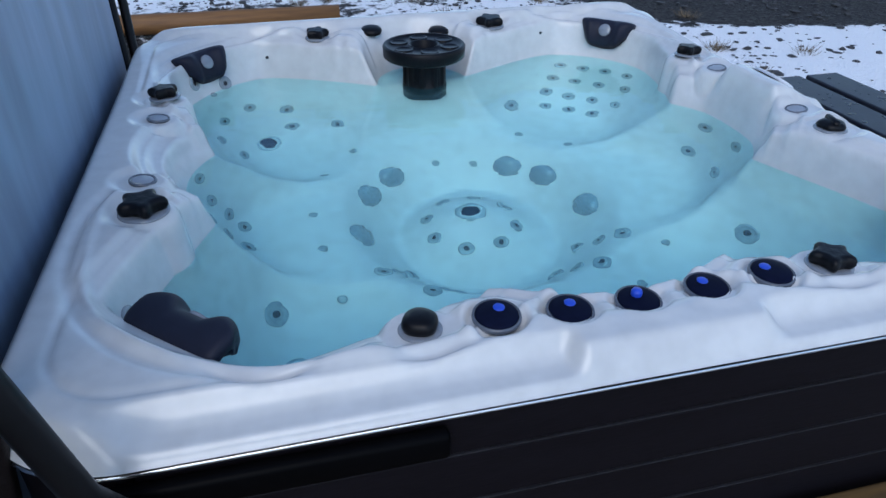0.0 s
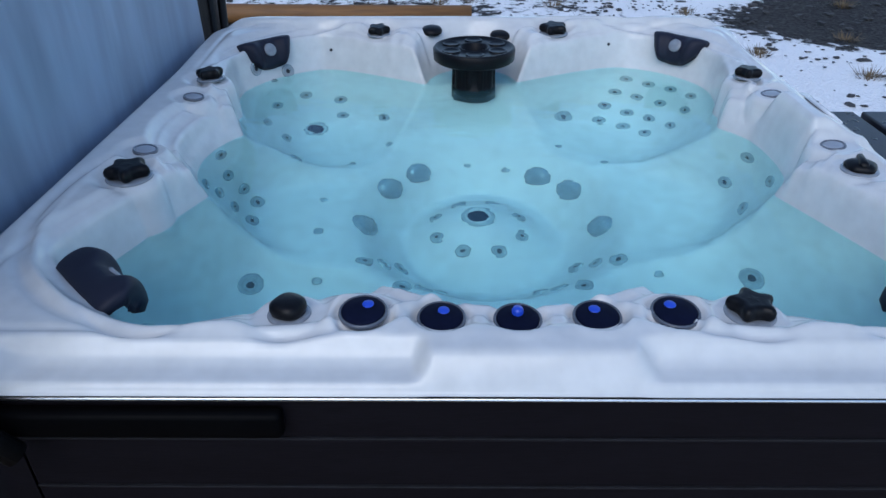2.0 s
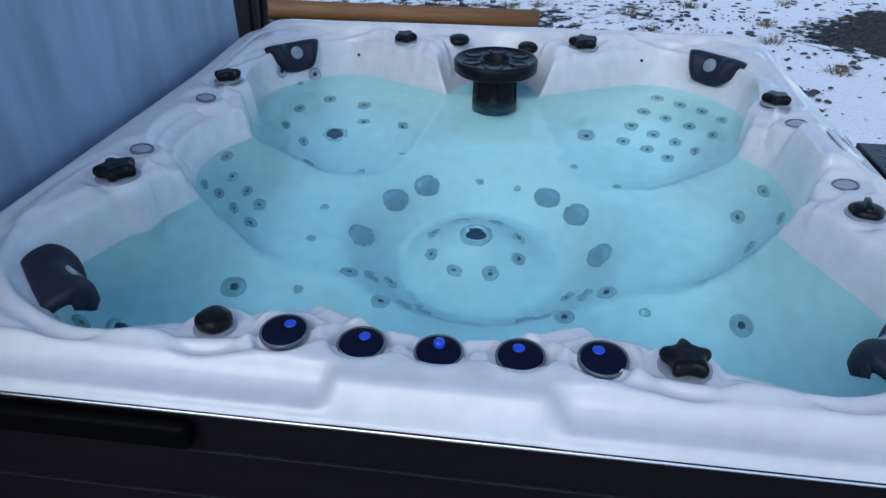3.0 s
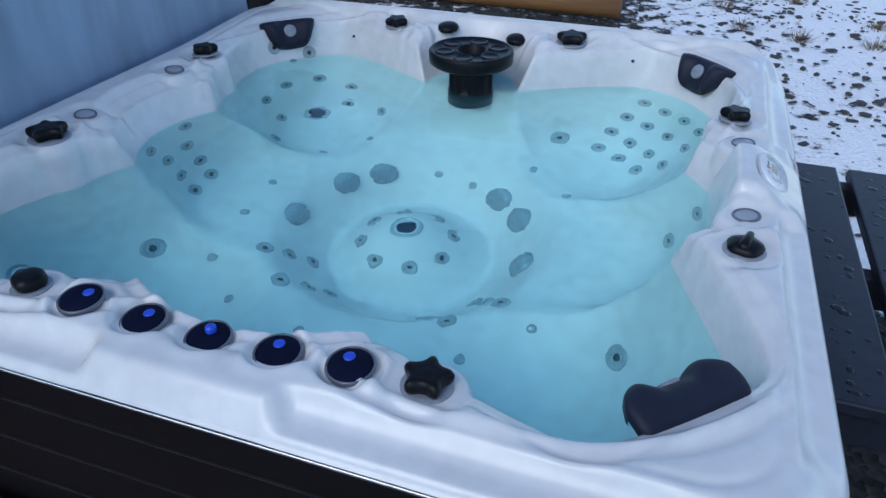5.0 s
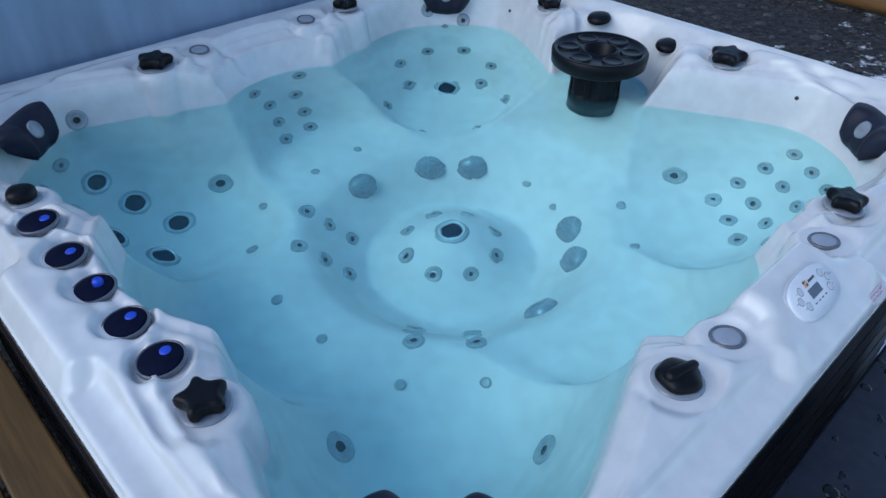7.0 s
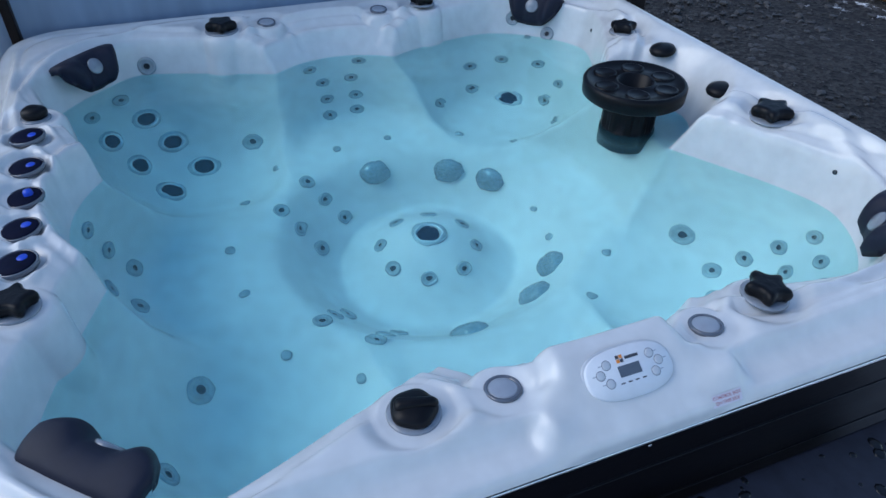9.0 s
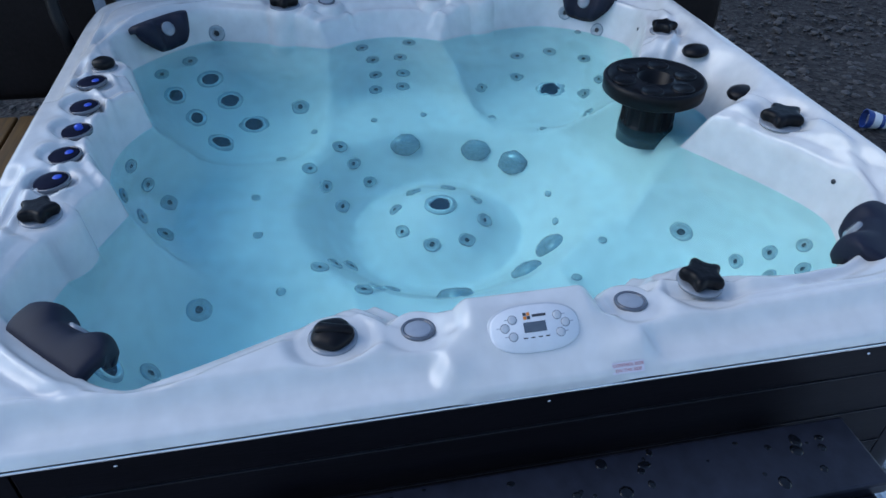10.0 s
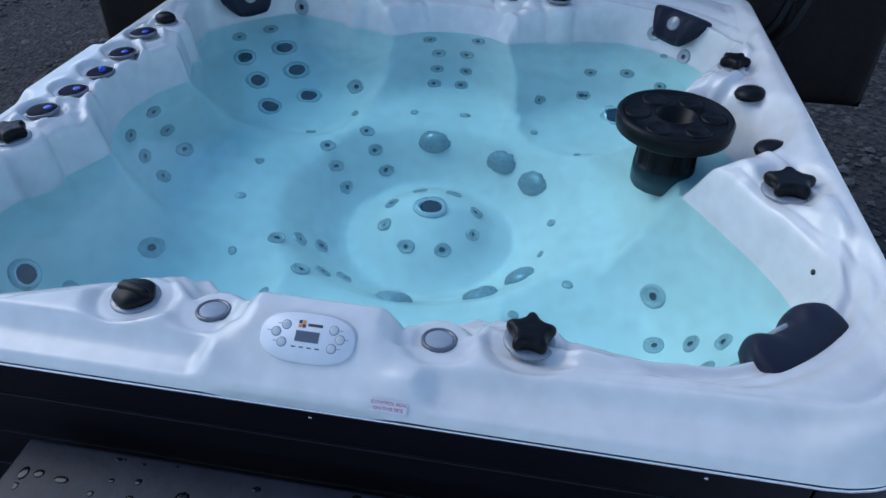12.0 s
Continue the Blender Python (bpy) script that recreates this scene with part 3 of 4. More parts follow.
def jet_meshes(r):
    ring = mesh_of(lathe([(r, -0.005), (r, 0.002), (r * 0.93, 0.005), (r * 0.74, 0.006), (r * 0.62, 0.003), (r * 0.48, 0.002), (r * 0.42, 0.004), (r * 0.34, 0.003)], 24), "jet", JETGREY)
    eye = mesh_of(lathe([(r * 0.34, 0.002), (r * 0.27, 0.0035), (r * 0.18, 0.001), (0.0, 0.001)], 16), "nozzle", JETDARK)
    return ring, eye


# rows of jets: places in plan, with the radius of their faces
JETS = {
    0.026: [(-0.802, -0.043), (-0.808, 0.138), (-0.781, -0.005), (-0.784, 0.10), (-0.745, -0.002), (-0.745, 0.104), (-0.698, -0.008), (-0.706, 0.094),
            (-0.350, -0.175), (-0.300, -0.136), (-0.257, -0.089), (-0.239, -0.280), (-0.185, -0.238), (-0.143, -0.192),
            (0.350, -0.175), (0.300, -0.136), (0.257, -0.089), (0.239, -0.280), (0.185, -0.238), (0.143, -0.192),
            (-0.838, 0.762), (-0.743, 0.864), (-0.754, 0.685), (-0.667, 0.794), (-0.536, 0.811), (-0.525, 0.751), (-0.767, 0.557), (-0.70, 0.539), (-0.362, 0.707), (-0.64, 0.385),
            (0.581, 0.901), (0.657, 0.849), (0.725, 0.785), (0.777, 0.698), (0.532, 0.853), (0.608, 0.808), (0.681, 0.736), (0.741, 0.633),
            (0.486, 0.802), (0.562, 0.755), (0.633, 0.687), (0.685, 0.588), (0.456, 0.732), (0.536, 0.680), (0.602, 0.608)],
    0.030: [(-0.079, -0.770), (0.060, -0.771), (-0.078, -0.739), (0.065, -0.739), (-0.073, -0.692), (0.076, -0.689), (-0.707, -0.754), (-0.804, -0.666), (0.582, -0.672), (-0.895, -0.565),
            (0.796, 0.168), (0.800, 0.0), (0.739, 0.154), (0.735, -0.015)],
    0.037: [(-0.640, -0.290), (0.316, 0.734), (0.352, -0.590), (0.665, -0.298)],
}
BIG = [(-0.641, -0.714), (-0.763, -0.604), (-0.578, -0.649), (-0.697, -0.538), (-0.476, -0.571), (-0.594, -0.461), (0.623, -0.740), (-0.614, 0.655)]
SMALL = [(-0.09, -0.45), (0.092, -0.443), (0.306, -0.385), (0.446, -0.24), (-0.05, 0.47), (0.083, 0.45), (0.274, 0.52), (0.412, 0.391), (-0.448, 0.381), (-0.472, -0.25), (-0.345, -0.37), (-0.785, 0.804), (-0.507, 0.14), (-0.498, -0.04), (-0.331, 0.53)]
DOMES = [(-0.376, 0.053), (-0.316, 0.289), (-0.225, 0.398), (0.190, 0.398), (0.286, 0.298), (0.350, 0.075)]


def build_jets():
    for r, places in JETS.items():
        ring, eye = jet_meshes(r)
        for x, y in places:
            o = link("jet", ring, None, hot_tub, m=seat_pose(x, y, 0.001))
            link("nozzle", eye, None, o)
    ring, eye = jet_meshes(0.025)
    for k in range(8):
        a = radians(-66 + 45 * k)
        o = link("jet", ring, None, hot_tub, m=seat_pose(-0.025 + 0.142 * math.cos(a), 0.106 + 0.142 * math.sin(a), 0.001))
        link("nozzle", eye, None, o)
    r = 0.039
    ring = mesh_of(lathe([(r * 1.32, -0.006), (r * 1.32, 0.002), (r * 1.2, 0.006), (r * 1.0, 0.005), (r * 0.82, 0.004), (r * 0.78, 0.003)], 32), "large_jet", JETGREY)
    bright = mesh_of(lathe([(r * 1.06, 0.003), (r * 1.03, 0.009), (r * 0.95, 0.011), (r * 0.88, 0.009), (r * 0.82, 0.004)], 32), "jet_ring", JETRING)
    face = mesh_of(lathe([(r * 0.82, 0.002), (r * 0.78, 0.006), (r * 0.5, 0.007), (r * 0.2, 0.005), (0, 0.005)], 32), "jet_face", CAPBLUE)
    for x, y in BIG + [(-0.025, 0.106)]:
        o = link("large_jet", ring, None, hot_tub, "large round jet with dark face", seat_pose(x, y, 0.001))
        link("jet_face", face, None, o, "dark blue grey jet face")
        link("jet_ring", bright, None, o, "polished bright ring")
    dot = mesh_of(lathe([(0.014, -0.003), (0.014, 0.003), (0.009, 0.005), (0, 0.005)], 16), "small_jet", JETGREY)
    for x, y in SMALL:
        link("small_jet", dot, None, hot_tub, m=seat_pose(x, y, 0.001))
    dome = mesh_of(lathe([(0.052, -0.006), (0.050, 0.006), (0.044, 0.016), (0.030, 0.023), (0.012, 0.026), (0, 0.026)], 32), "suction_cover", DOME)
    for x, y in DOMES:
        link("suction_cover", dome, None, hot_tub, "smoky grey domed suction cover", seat_pose(x, y, 0.001))


def build_screws():
    """Small grey plugs in the wall by the filter, and screws under the lip."""
    dot = mesh_of(lathe([(0.006, -0.002), (0.006, 0.001), (0.004, 0.002), (0, 0.002)], 12), "plug", JETDARK)
    for x, y in ((0.512, 0.975), (-0.582, 0.951)):
        link("plug", dot, None, hot_tub, "", seat_pose(x, y, 0.001))
    head = mesh_of(lathe([(0.0035, -0.001), (0.0035, 0.001), (0.002, 0.0016), (0, 0.0016)], 10), "screw", CHROME)
    for y in (-0.62, 0.09, 0.72):
        link("screw", head, None, hot_tub, "", pose(X1 - 0.012, y, 0.806, 0, 90, 0))


build_screws()
build_knobs()
build_caps()
build_lights()
build_jets()


def build_pillows():
    """Padded headrests in the four corners: a bone-shaped crest and a shield-shaped face towards the seat."""
    def pad(width, depth, thick):
        bm = bmesh.new()
        nu, nv = 36, 28
        top, bot = [], []
        for i in range(nu + 1):
            u = -1 + 2 * i / nu
            ends = float(step01((abs(u) - 0.22) / 0.42))
            tip = (1 - abs(u) ** 5) ** 0.5 if abs(u) < 1 else 0.0
            crest, high = depth * (0.36 + 0.20 * ends * (1 - 0.7 * abs(u) ** 6)), 0.012 + 0.006 * ends
            rt, rb = [], []
            for j in range(nv + 1):
                v = j / nv
                if v < 0.5:
                    w = v / 0.5
                    y, z, span = crest * w, high * math.sin(w * math.pi / 2), 1 - 0.10 * (1 - w) ** 6
                else:
                    w = (v - 0.5) / 0.5
                    y = crest + 0.046 * math.sin(w * math.pi / 2) * (1 - 0.75 * abs(u) ** 2.5)
                    z, span = high - (high + 0.060) * (1 - 0.72 * abs(u) ** 2.5) * (1 - math.cos(w * math.pi / 2)), 1 - 0.10 * w ** 1.6
                rim = tip * (1 - abs(2 * v - 1) ** 8) ** 0.5
                x = u * width / 2 * span
                y -= depth / 2
                rt.append(bm.verts.new((x, y, z - 0.010 + thick * rim)))
                rb.append(bm.verts.new((x, y - 0.012 * v, z - 0.030)))
            top.append(rt)
            bot.append(rb)
        for i in range(nu):
            for j in range(nv):
                bm.faces.new((top[i][j], top[i + 1][j], top[i + 1][j + 1], top[i][j + 1]))
                bm.faces.new((bot[i][j], bot[i][j + 1], bot[i + 1][j + 1], bot[i + 1][j]))
        for i in range(nu):
            for j in (0, nv):
                bm.faces.new((top[i][j], top[i + 1][j], bot[i + 1][j], bot[i][j]))
        for j in range(nv):
            for i in (0, nu):
                bm.faces.new((top[i][j], top[i][j + 1], bot[i][j + 1], bot[i][j]))
        return mesh_of(bm, "headrest", PILLOW)
    pad_mesh = pad(0.215, 0.125, 0.012)
    badge = mesh_of(lathe([(0.024, -0.004), (0.024, 0.001), (0.021, 0.003), (0, 0.0035)], 24), "badge", CLEARISH)
    for x, y, z, turn in ((-0.80, 0.825, 0.885, 225), (0.748, 0.865, 0.888, 135), (-0.758, -0.718, 0.878, 315), (0.766, -0.712, 0.878, 45)):
        o = link("headrest", pad_mesh, None, hot_tub, "dark slate padded headrest", pose(x, y, z + 0.012, 0, 0, turn))
        link("badge", badge, None, o, "round silver badge", pose(0, 0.0205, -0.0150, -62))


build_pillows()


def build_panel():
    """The oval control panel on its tilted pad."""
    def oval(sx, sy, h, n=48, p=2.6):
        bm = bmesh.new()
        rings = []
        for k, z in ((1.0, 0.0), (1.0, h * 0.6), (0.96, h), (0.0, h)):
            if k == 0:
                rings.append([bm.verts.new((0, 0, z))] * n)
                continue
            ring = []
            for i in range(n):
                a = 2 * math.pi * i / n
                c, s = math.cos(a), math.sin(a)
                ring.append(bm.verts.new((k * sx * math.copysign(abs(c) ** (2 / p), c), k * sy * math.copysign(abs(s) ** (2 / p), s), z)))
            rings.append(ring)
        for a, b in zip(rings, rings[1:]):
            for i in range(n):
                f = list(dict.fromkeys([a[i], a[(i + 1) % n], b[(i + 1) % n], b[i]]))
                bm.faces.new(f)
        return bm
    m = pose(0.931, 0.074, 0.914, 0, 34, 0) @ pose(0, 0, 0, 0, 0, 90)
    p = part("control_panel", oval(0.084, 0.044, 0.008), PANELWHITE, hot_tub, "silver white oval control panel with buttons", m @ Matrix.Diagonal((0.94, 0.94, 1, 1)))
    part("bezel", oval(0.088, 0.048, 0.004), BUTTON, p, "grey bezel", pose(0, 0, -0.002))
    part("display", box(0.042, 0.019, 0.001, 0), SCREEN, p, "small grey display", pose(0, 0.002, 0.0078), False)
    btn = mesh_of(lathe([(0.0075, 0), (0.0075, 0.001), (0.006, 0.0016), (0, 0.0016)], 18), "button", BUTTON)
    rim = mesh_of(lathe([(0.0088, 0), (0.0088, 0.0008), (0.0078, 0.0011), (0.0072, 0.0008)], 18), "button_ring", CLEARISH)
    for x, y in ((-0.040, 0.019), (-0.056, 0.005), (-0.043, -0.012), (0.045, 0.019), (0.058, 0.004), (0.046, -0.013)):
        link("button_ring", rim, None, p, "", pose(x, y, 0.0074))
        link("button", btn, None, p, "", pose(x, y, 0.0078))
        part("caption", box(0.007, 0.0015, 0.0004, 0), LENS, p, "", pose(x * 1.0 + math.copysign(0.012, x), y + 0.001, 0.0078), False)
    for k in range(4):
        part("logo_leaf", box(0.006, 0.006, 0.0005, 0.0), ORANGE if k in (0, 3) else PRINT, p, "", pose(-0.016 + 0.007 * (k % 2), 0.020 + 0.007 * (k // 2), 0.0079), False)
    part("brand_bar", box(0.026, 0.005, 0.0005, 0.0), PRINT, p, "dark lettering", pose(0.011, 0.023, 0.0079), False)
    for k in range(4):
        part("caption", box(0.008, 0.0022, 0.0004, 0), PRINT, p, "", pose(-0.021 + 0.014 * k, -0.017, 0.0079), False)


build_panel()


def build_sticker():
    n = normal_at(1.003, 0.224, 0.004)
    m = Matrix.Translation((1.0035, 0.224, float(shell_z(1.0035, 0.224)))) @ (Vector((n.x, 0, n.z)).normalized().to_track_quat("Z", "Y")).to_matrix().to_4x4()
    s = part("sticker", box(0.058, 0.020, 0.0006, 0), STICKER, hot_tub, "small pale sticker with red capitals", m @ pose(0, 0, 0.0015), False)
    for k, line in enumerate(("CONTROL BOX", "ON THIS SIDE")):
        cu = bpy.data.curves.new("lettering", "FONT")
        cu.body, cu.size, cu.align_x, cu.align_y = line, 0.0078, "CENTER", "CENTER"
        cu.materials.append(RED)
        o = new("lettering", cu)
        o.parent = s
        o.matrix_basis = pose(0, 0.0045 - 0.009 * k, 0.0012)


build_sticker()


def build_column():
    """The filter column with its ribbed neck and ice bucket tray with drink wells."""
    cx, cy = -0.026, 0.745
    m = pose(cx, cy, 0.70)
    c = part("filter_neck", lathe([(0.0, -0.05), (0.082, -0.05), (0.082, 0.064), (0.076, 0.070), (0.072, 0.076), (0.071, 0.10), (0.071, 0.158), (0.076, 0.17)], 120,
             lambda a, z: 1 + (0.12 if 0.075 < z < 0.165 and math.cos(10 * a) > 0.1 else 0)), BLACK, hot_tub, "ribbed black filter column", m)
    bm = lathe([(0.04, 0.162), (0.138, 0.162), (0.148, 0.170), (0.150, 0.205), (0.145, 0.212), (0.137, 0.212), (0.132, 0.206), (0.060, 0.206), (0.056, 0.211), (0.050, 0.209), (0.047, 0.168), (0.0, 0.168)], 72)
    part("drink_tray", bm, BLACK, c, "glossy black round drink tray")
    cup = mesh_of(lathe([(0.0, 0.2075), (0.024, 0.2075), (0.027, 0.2095), (0.030, 0.2105), (0.033, 0.2095), (0.034, 0.206)], 28), "cup_ring", BLACK)
    for k in range(6):
        a = radians(60 * k + 30)
        link("cup_ring", cup, None, c, "", pose(0.096 * math.cos(a), 0.096 * math.sin(a), 0))


build_column()


# ---- the folded cover and its lifter ----
def slab(name, x, y0, y1, z0, z1, thick, mat, parent, label, lean=0.0, sag=0.012, seed=0):
    """A padded upright slab facing east, with soft wrinkles and rounded edges."""
    bm = bmesh.new()
    ny, nz = 70, 44
    front, rear = [], []
    for i in range(ny + 1):
        u = i / ny
        f, r = [], []
        for j in range(nz + 1):
            v = j / nz
            e = min(u, 1 - u) * (y1 - y0)
            g = min(v, 1 - v) * (z1 - z0)
            rnd = thick * 0.5 * (1 - (1 - min(1, e / 0.05)) ** 2) ** 0.5 * (1 - (1 - min(1, g / 0.05)) ** 2) ** 0.5
            y, z = y0 + u * (y1 - y0), z0 + v * (z1 - z0)
            w = sag * noise.noise((y * 2.2, z * 1.3, seed)) + 0.3 * sag * noise.noise((y * 9, z * 2.5, seed + 3))
            off = lean * v
            f.append(bm.verts.new((x + off + w + rnd, y, z)))
            r.append(bm.verts.new((x + off + w - rnd, y, z)))
        front.append(f)
        rear.append(r)
    for i in range(ny):
        for j in range(nz):
            bm.faces.new((front[i][j], front[i + 1][j], front[i + 1][j + 1], front[i][j + 1]))
            bm.faces.new((rear[i][j], rear[i][j + 1], rear[i + 1][j + 1], rear[i + 1][j]))
    bmesh.ops.remove_doubles(bm, verts=bm.verts, dist=1e-5)
    return part(name, bm, mat, parent, label)


cover = new("tub_cover")
tagged(cover, "folded blue grey vinyl tub cover standing upright beside the tub", "tub cover")
slab("inner_half", -1.13, -1.02, 1.02, 0.42, 1.62, 0.09, VINYL, cover, "frosted blue grey vinyl underside")
slab("outer_half", -1.28, -1.70, 1.72, 0.42, 1.63, 0.12, LEATHER, cover, "dark brown textured vinyl outside", seed=5)
slab("end_flap", -1.14, 1.03, 1.30, 0.45, 1.58, 0.05, LEATHER, cover, "hanging dark brown end flap", sag=0.06, seed=9)
part("side_skirt", box(0.05, 0.03, 0.95, 0.008), LEATHER, cover, "dark brown vinyl side skirt", pose(-1.062, -0.93, 0.55, 0, 8, 0))

lifter = new("cover_lifter")
tagged(lifter, "black steel tube cover lifter fixed to the tub", "cover lifter")
part("arm", tube([(-1.10, 1.12, 0.62), (-1.13, 1.25, 0.80), (-1.16, 1.36, 1.2), (-1.2, 1.40, 1.70)], 0.018), STEEL, lifter)
part("arm", tube([(-1.06, 1.16, 0.62), (-1.10, 1.30, 0.80), (-1.12, 1.42, 1.2), (-1.16, 1.46, 1.70)], 0.018), STEEL, lifter)
part("arm", tube([(-0.80, -1.04, 0.76), (-0.86, -1.08, 0.90), (-0.90, -1.09, 1.09), (-1.02, -1.12, 1.65)], 0.021), STEEL, lifter)
part("crossbar", tube([(-1.02, -1.12, 1.64), (-1.19, 1.40, 1.70)], 0.014), STEEL, lifter)
part("handle_bar", box(0.56, 0.03, 0.052, 0.010, 3), BAR, lifter, "glossy black bar along the cabinet", pose(-0.66, Y0 - 0.004, 0.770))

# ---- the step platform ----
steps = new("step_platform")
tagged(steps, "blue black slatted step platform beside the tub, wet with drops", "steps")
SLAT = mesh_of(box(0.148, 1.10, 0.035, 0.006), "slat", STEP, False)
for k in range(4):
    link("slat", SLAT, None, steps, m=pose(1.122 + 0.180 * k, 0.127, 0.655))
for y in (-0.38, 0.127, 0.63):
    part("bearer", box(0.66, 0.05, 0.09, 0.004), STEP, steps, m=pose(1.392, y, 0.565), smooth=False)
for x in (1.09, 1.69):
    for y in (-0.38, 0.63):
        part("leg", box(0.07, 0.07, 0.60, 0.004), STEP, steps, m=pose(x, y, -0.03), smooth=False)

def build_drops():
    """Water drops standing on the slats."""
    rng = random.Random(11)
    bm = bmesh.new()
    for _ in range(200):
        k = rng.randrange(4)
        x, y = 1.122 + 0.18 * k + rng.uniform(-0.065, 0.065), rng.uniform(-0.40, 0.66)
        r = rng.uniform(0.003, 0.011)
        q = bmesh.ops.create_uvsphere(bm, u_segments=8, v_segments=5, radius=r)
        sx, sy = rng.uniform(0.7, 1.5), rng.uniform(0.7, 1.5)
        for v in q["verts"]:
            v.co = Vector((x + v.co.x * sx, y + v.co.y * sy, 0.690 + v.co.z * 0.05))
    ob = part("standing_water", bm, WETDROP, steps, "dark standing water drops")
    ob["kind"] = "stuff"


build_drops()

# ---- timber deck at the foot of the tub ----
deck = new("timber_deck")
tagged(deck, "weathered yellow brown timber deck boards along the tub", "deck")
for k in range(4):
    part("board", box(2.1, 0.118, 0.045, 0.006), TIMBER, deck, m=pose(0.0, -1.072 - 0.128 * k, 0.405), smooth=False)
for x in (-0.95, 0.0, 0.95):
    part("joist", box(0.06, 0.50, 0.42, 0.004), TIMBER, deck, m=pose(x, -1.26, -0.015), smooth=False)

# ---- the yard ----
log = part("log", tube([(-6.0, 5.05, 0.08), (-3.0, 4.93, 0.085), (-1.2, 4.85, 0.08), (0.09, 4.80, 0.085)], 0.088, 20), LOG, None)
tagged(log, "long peeled orange brown log lying on the gravel", "log")


def pebble(seed):
    bm = bmesh.new()
    bmesh.ops.create_icosphere(bm, subdivisions=1, radius=1)
    for v in bm.verts:
        v.co *= 1 + 0.5 * noise.noise(v.co * 1.3 + Vector((seed * 7.1, 0, 0)))
        v.co.z *= 0.55
    return [v.co[:] for v in bm.verts], [[v.index for v in f.verts] for f in bm.faces]


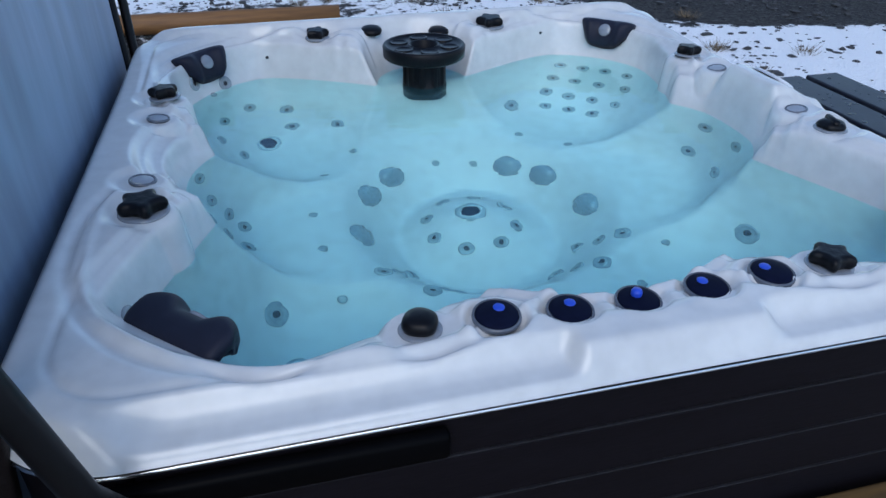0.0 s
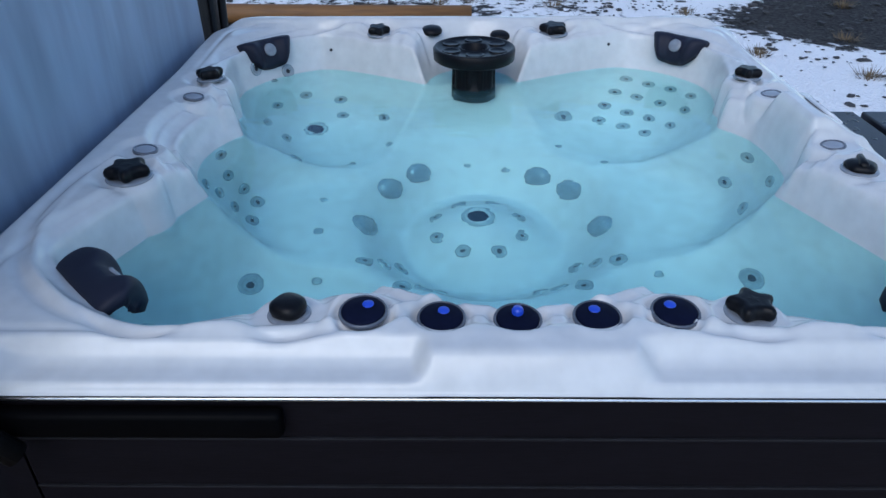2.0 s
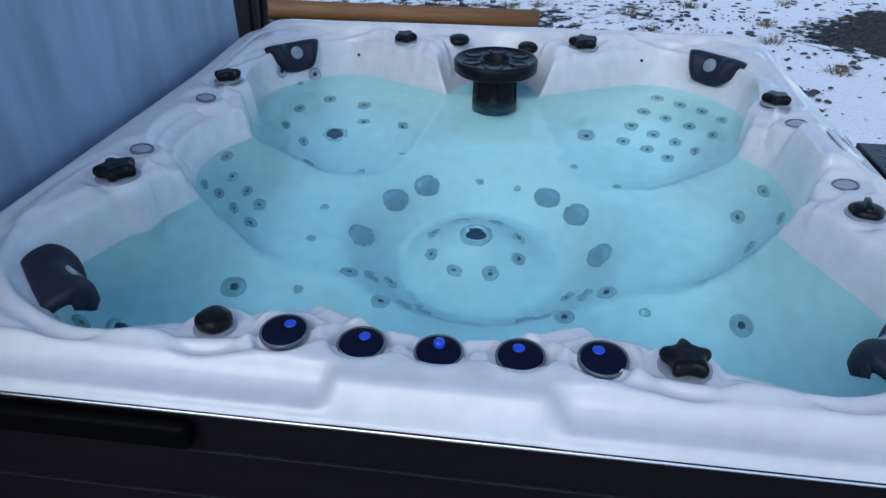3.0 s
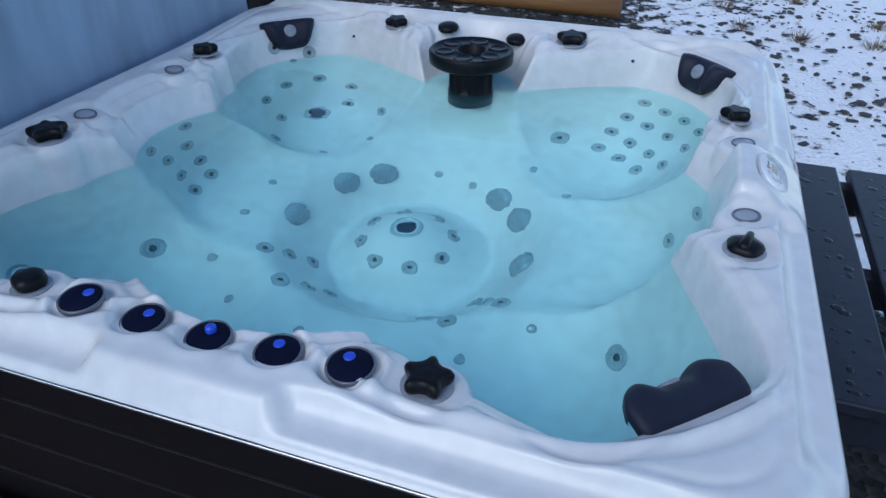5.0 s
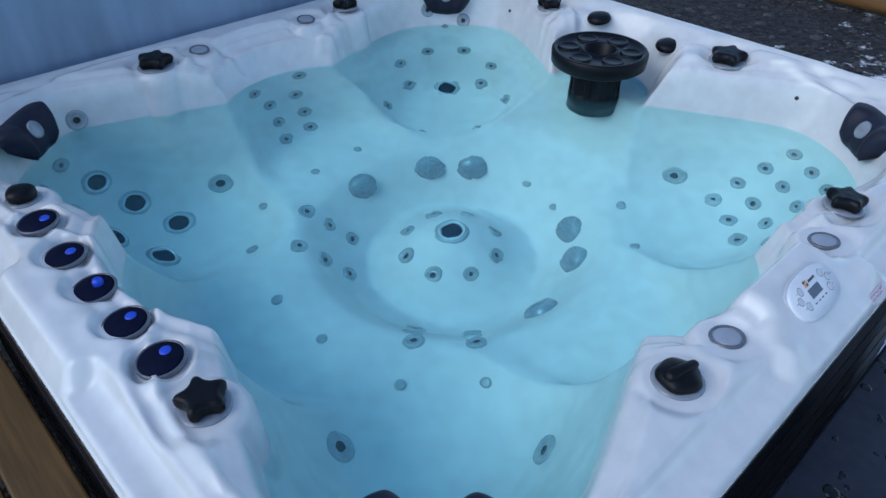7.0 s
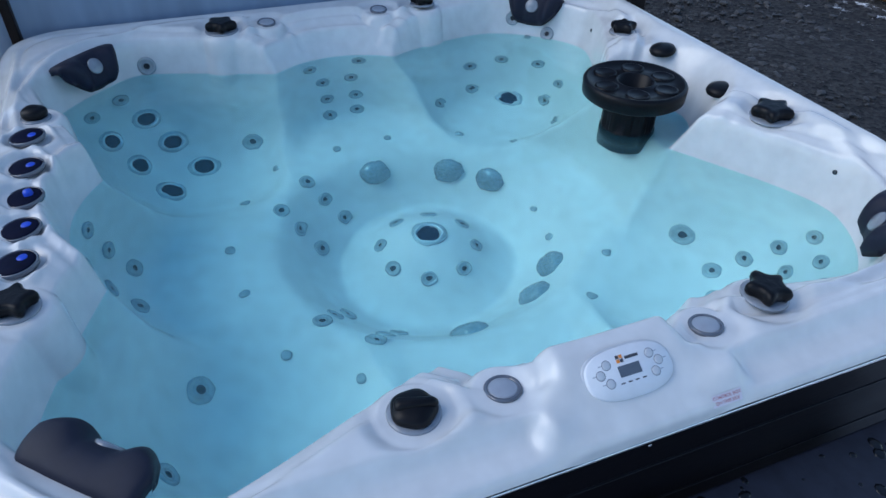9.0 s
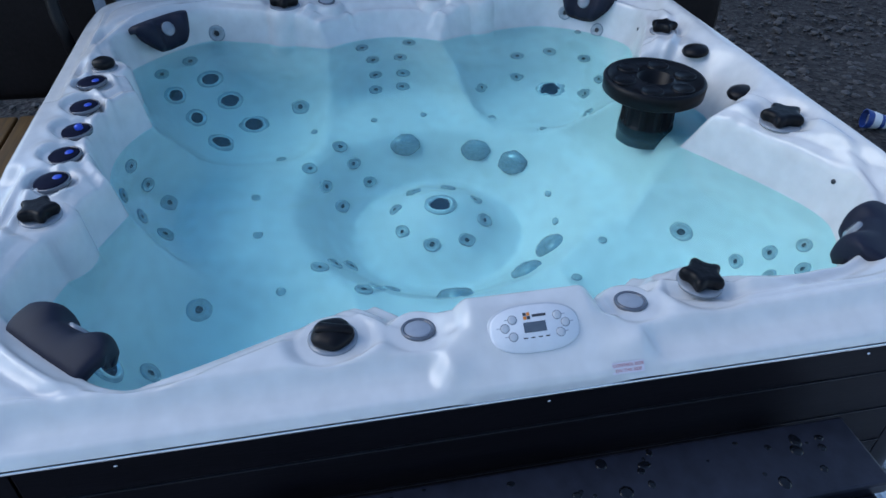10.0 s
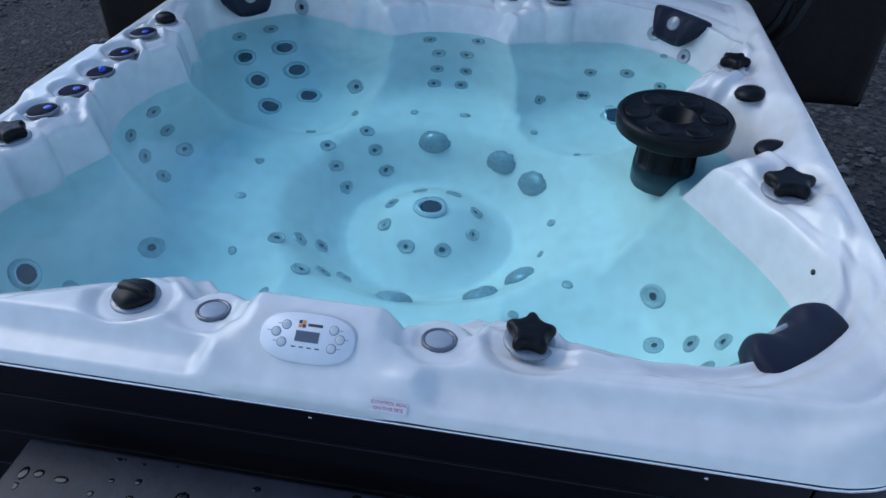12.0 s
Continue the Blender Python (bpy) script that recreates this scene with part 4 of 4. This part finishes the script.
def build_stones():
    """Loose gravel and stones that poke out of the snow."""
    rng = random.Random(4)
    shapes = [pebble(k) for k in range(6)]
    verts, faces = [], []
    for _ in range(9000):
        x, y = rng.uniform(-5, 7), rng.uniform(1.35, 9)
        if rng.random() < 0.35:
            x, y = rng.uniform(-5, -1.5), rng.uniform(-4, 4)
        d = noise.noise((x * 0.8, y * 0.8, 3))
        if x > 0.3 and rng.random() < (0.85 if d < 0.05 else 0.5):
            continue
        if ((x - 5.2) / 2.9) ** 2 + ((y - 5.0) / 1.2) ** 2 > 1 and x > 2.2 and rng.random() < 0.8:
            continue
        r = rng.choice((0.008, 0.010, 0.013, 0.018, 0.028)) * rng.uniform(0.7, 1.5)
        vs, fs = rng.choice(shapes)
        a = rng.uniform(0, 6.28)
        base = len(verts)
        for vx, vy, vz in vs:
            verts.append((x + r * (vx * math.cos(a) - vy * math.sin(a)), y + r * (vx * math.sin(a) + vy * math.cos(a)), -0.015 + r * vz))
        faces += [[base + i for i in f] for f in fs]
    # flat dark stones lying in the snow, in loose clusters
    for _ in range(3200):
        x, y = rng.uniform(0.0, 6.5), rng.uniform(1.5, 8.5)
        near = x < 2.3 and y < 3.6
        if noise.noise((x * 1.1, y * 1.1, 8)) < (-0.15 if near else 0.0) and rng.random() < 0.75:
            continue
        r = rng.choice((0.008, 0.011, 0.014, 0.019, 0.03)) * rng.uniform(0.7, 1.3)
        vs, fs = rng.choice(shapes)
        a, long = rng.uniform(0, 6.28), rng.uniform(1.0, 1.8)
        base = len(verts)
        for vx, vy, vz in vs:
            px, py = vx * long, vy
            verts.append((x + r * (px * math.cos(a) - py * math.sin(a)), y + r * (px * math.sin(a) + py * math.cos(a)), -0.012 + 0.6 * r * vz))
        faces += [[base + i for i in f] for f in fs]
    me = bpy.data.meshes.new("loose_stones")
    me.from_pydata(verts, [], faces)
    ob = link("loose_stones", me, STONE)
    tagged(ob, "loose dark gravel stones scattered through the snow", "gravel", kind="stuff")


build_stones()


def build_cup():
    """A small tipped plastic cup with coloured bands."""
    cup = new("plastic_cup")
    tagged(cup, "blue and white striped plastic cup tipped over on the gravel", "cup")
    cup.matrix_basis = Matrix.Translation((-1.18, 2.70, 0.035)) @ Vector((0.35, 0.92, -0.12)).normalized().to_track_quat("Z", "Y").to_matrix().to_4x4()
    for k, (r0, r1, h0, h1) in enumerate(((0.052, 0.047, 0.0, 0.034), (0.047, 0.040, 0.034, 0.078), (0.040, 0.037, 0.078, 0.10), (0.037, 0.035, 0.10, 0.118))):
        bm = lathe([(r0 - 0.004, h0), (r0, h0), (r0 + 0.0005, h0 + 0.003), (r1 + 0.0005, h1 - 0.001), (r1, h1), (r1 - 0.004, h1)] + ([(0.0, h1)] if k == 3 else []), 28)
        part("band", bm, (CUPBLUE, PANELWHITE)[k % 2], cup, ("blue band", "white band")[k % 2])


build_cup()


def build_tufts():
    rng = random.Random(8)
    for x, y in ((-0.22, 5.75), (0.95, 5.6), (0.1, 5.8), (1.55, 4.75), (2.2, 5.3), (2.1, 4.7), (1.1, 4.95), (-0.9, 5.6), (2.6, 6.2), (0.5, 6.6), (3.3, 4.3), (3.0, 3.3), (2.4, 3.9), (3.9, 5.6), (1.6, 6.0), (2.9, 2.6), (3.6, 3.0)):
        bm = bmesh.new()
        for _ in range(110):
            a, r, h = rng.uniform(0, 6.28), rng.uniform(0, 0.09), rng.uniform(0.02, 0.09)
            px, py = r * math.cos(a), r * math.sin(a)
            q = rng.uniform(0.5, 1.6)
            e = (px + q * h * math.cos(a), py + q * h * math.sin(a), h)
            w = 0.004
            t1 = [bm.verts.new(p) for p in ((px - w * math.sin(a), py + w * math.cos(a), 0), (px + w * math.sin(a), py - w * math.cos(a), 0), e)]
            bm.faces.new(t1)
        t = part("grass_tuft", bm, DRYGRASS, None, m=pose(x, y, -0.03), smooth=False)
        tagged(t, "dry straw coloured grass tuft in the snow", "grass tuft", "tufts in the snow")


build_tufts()
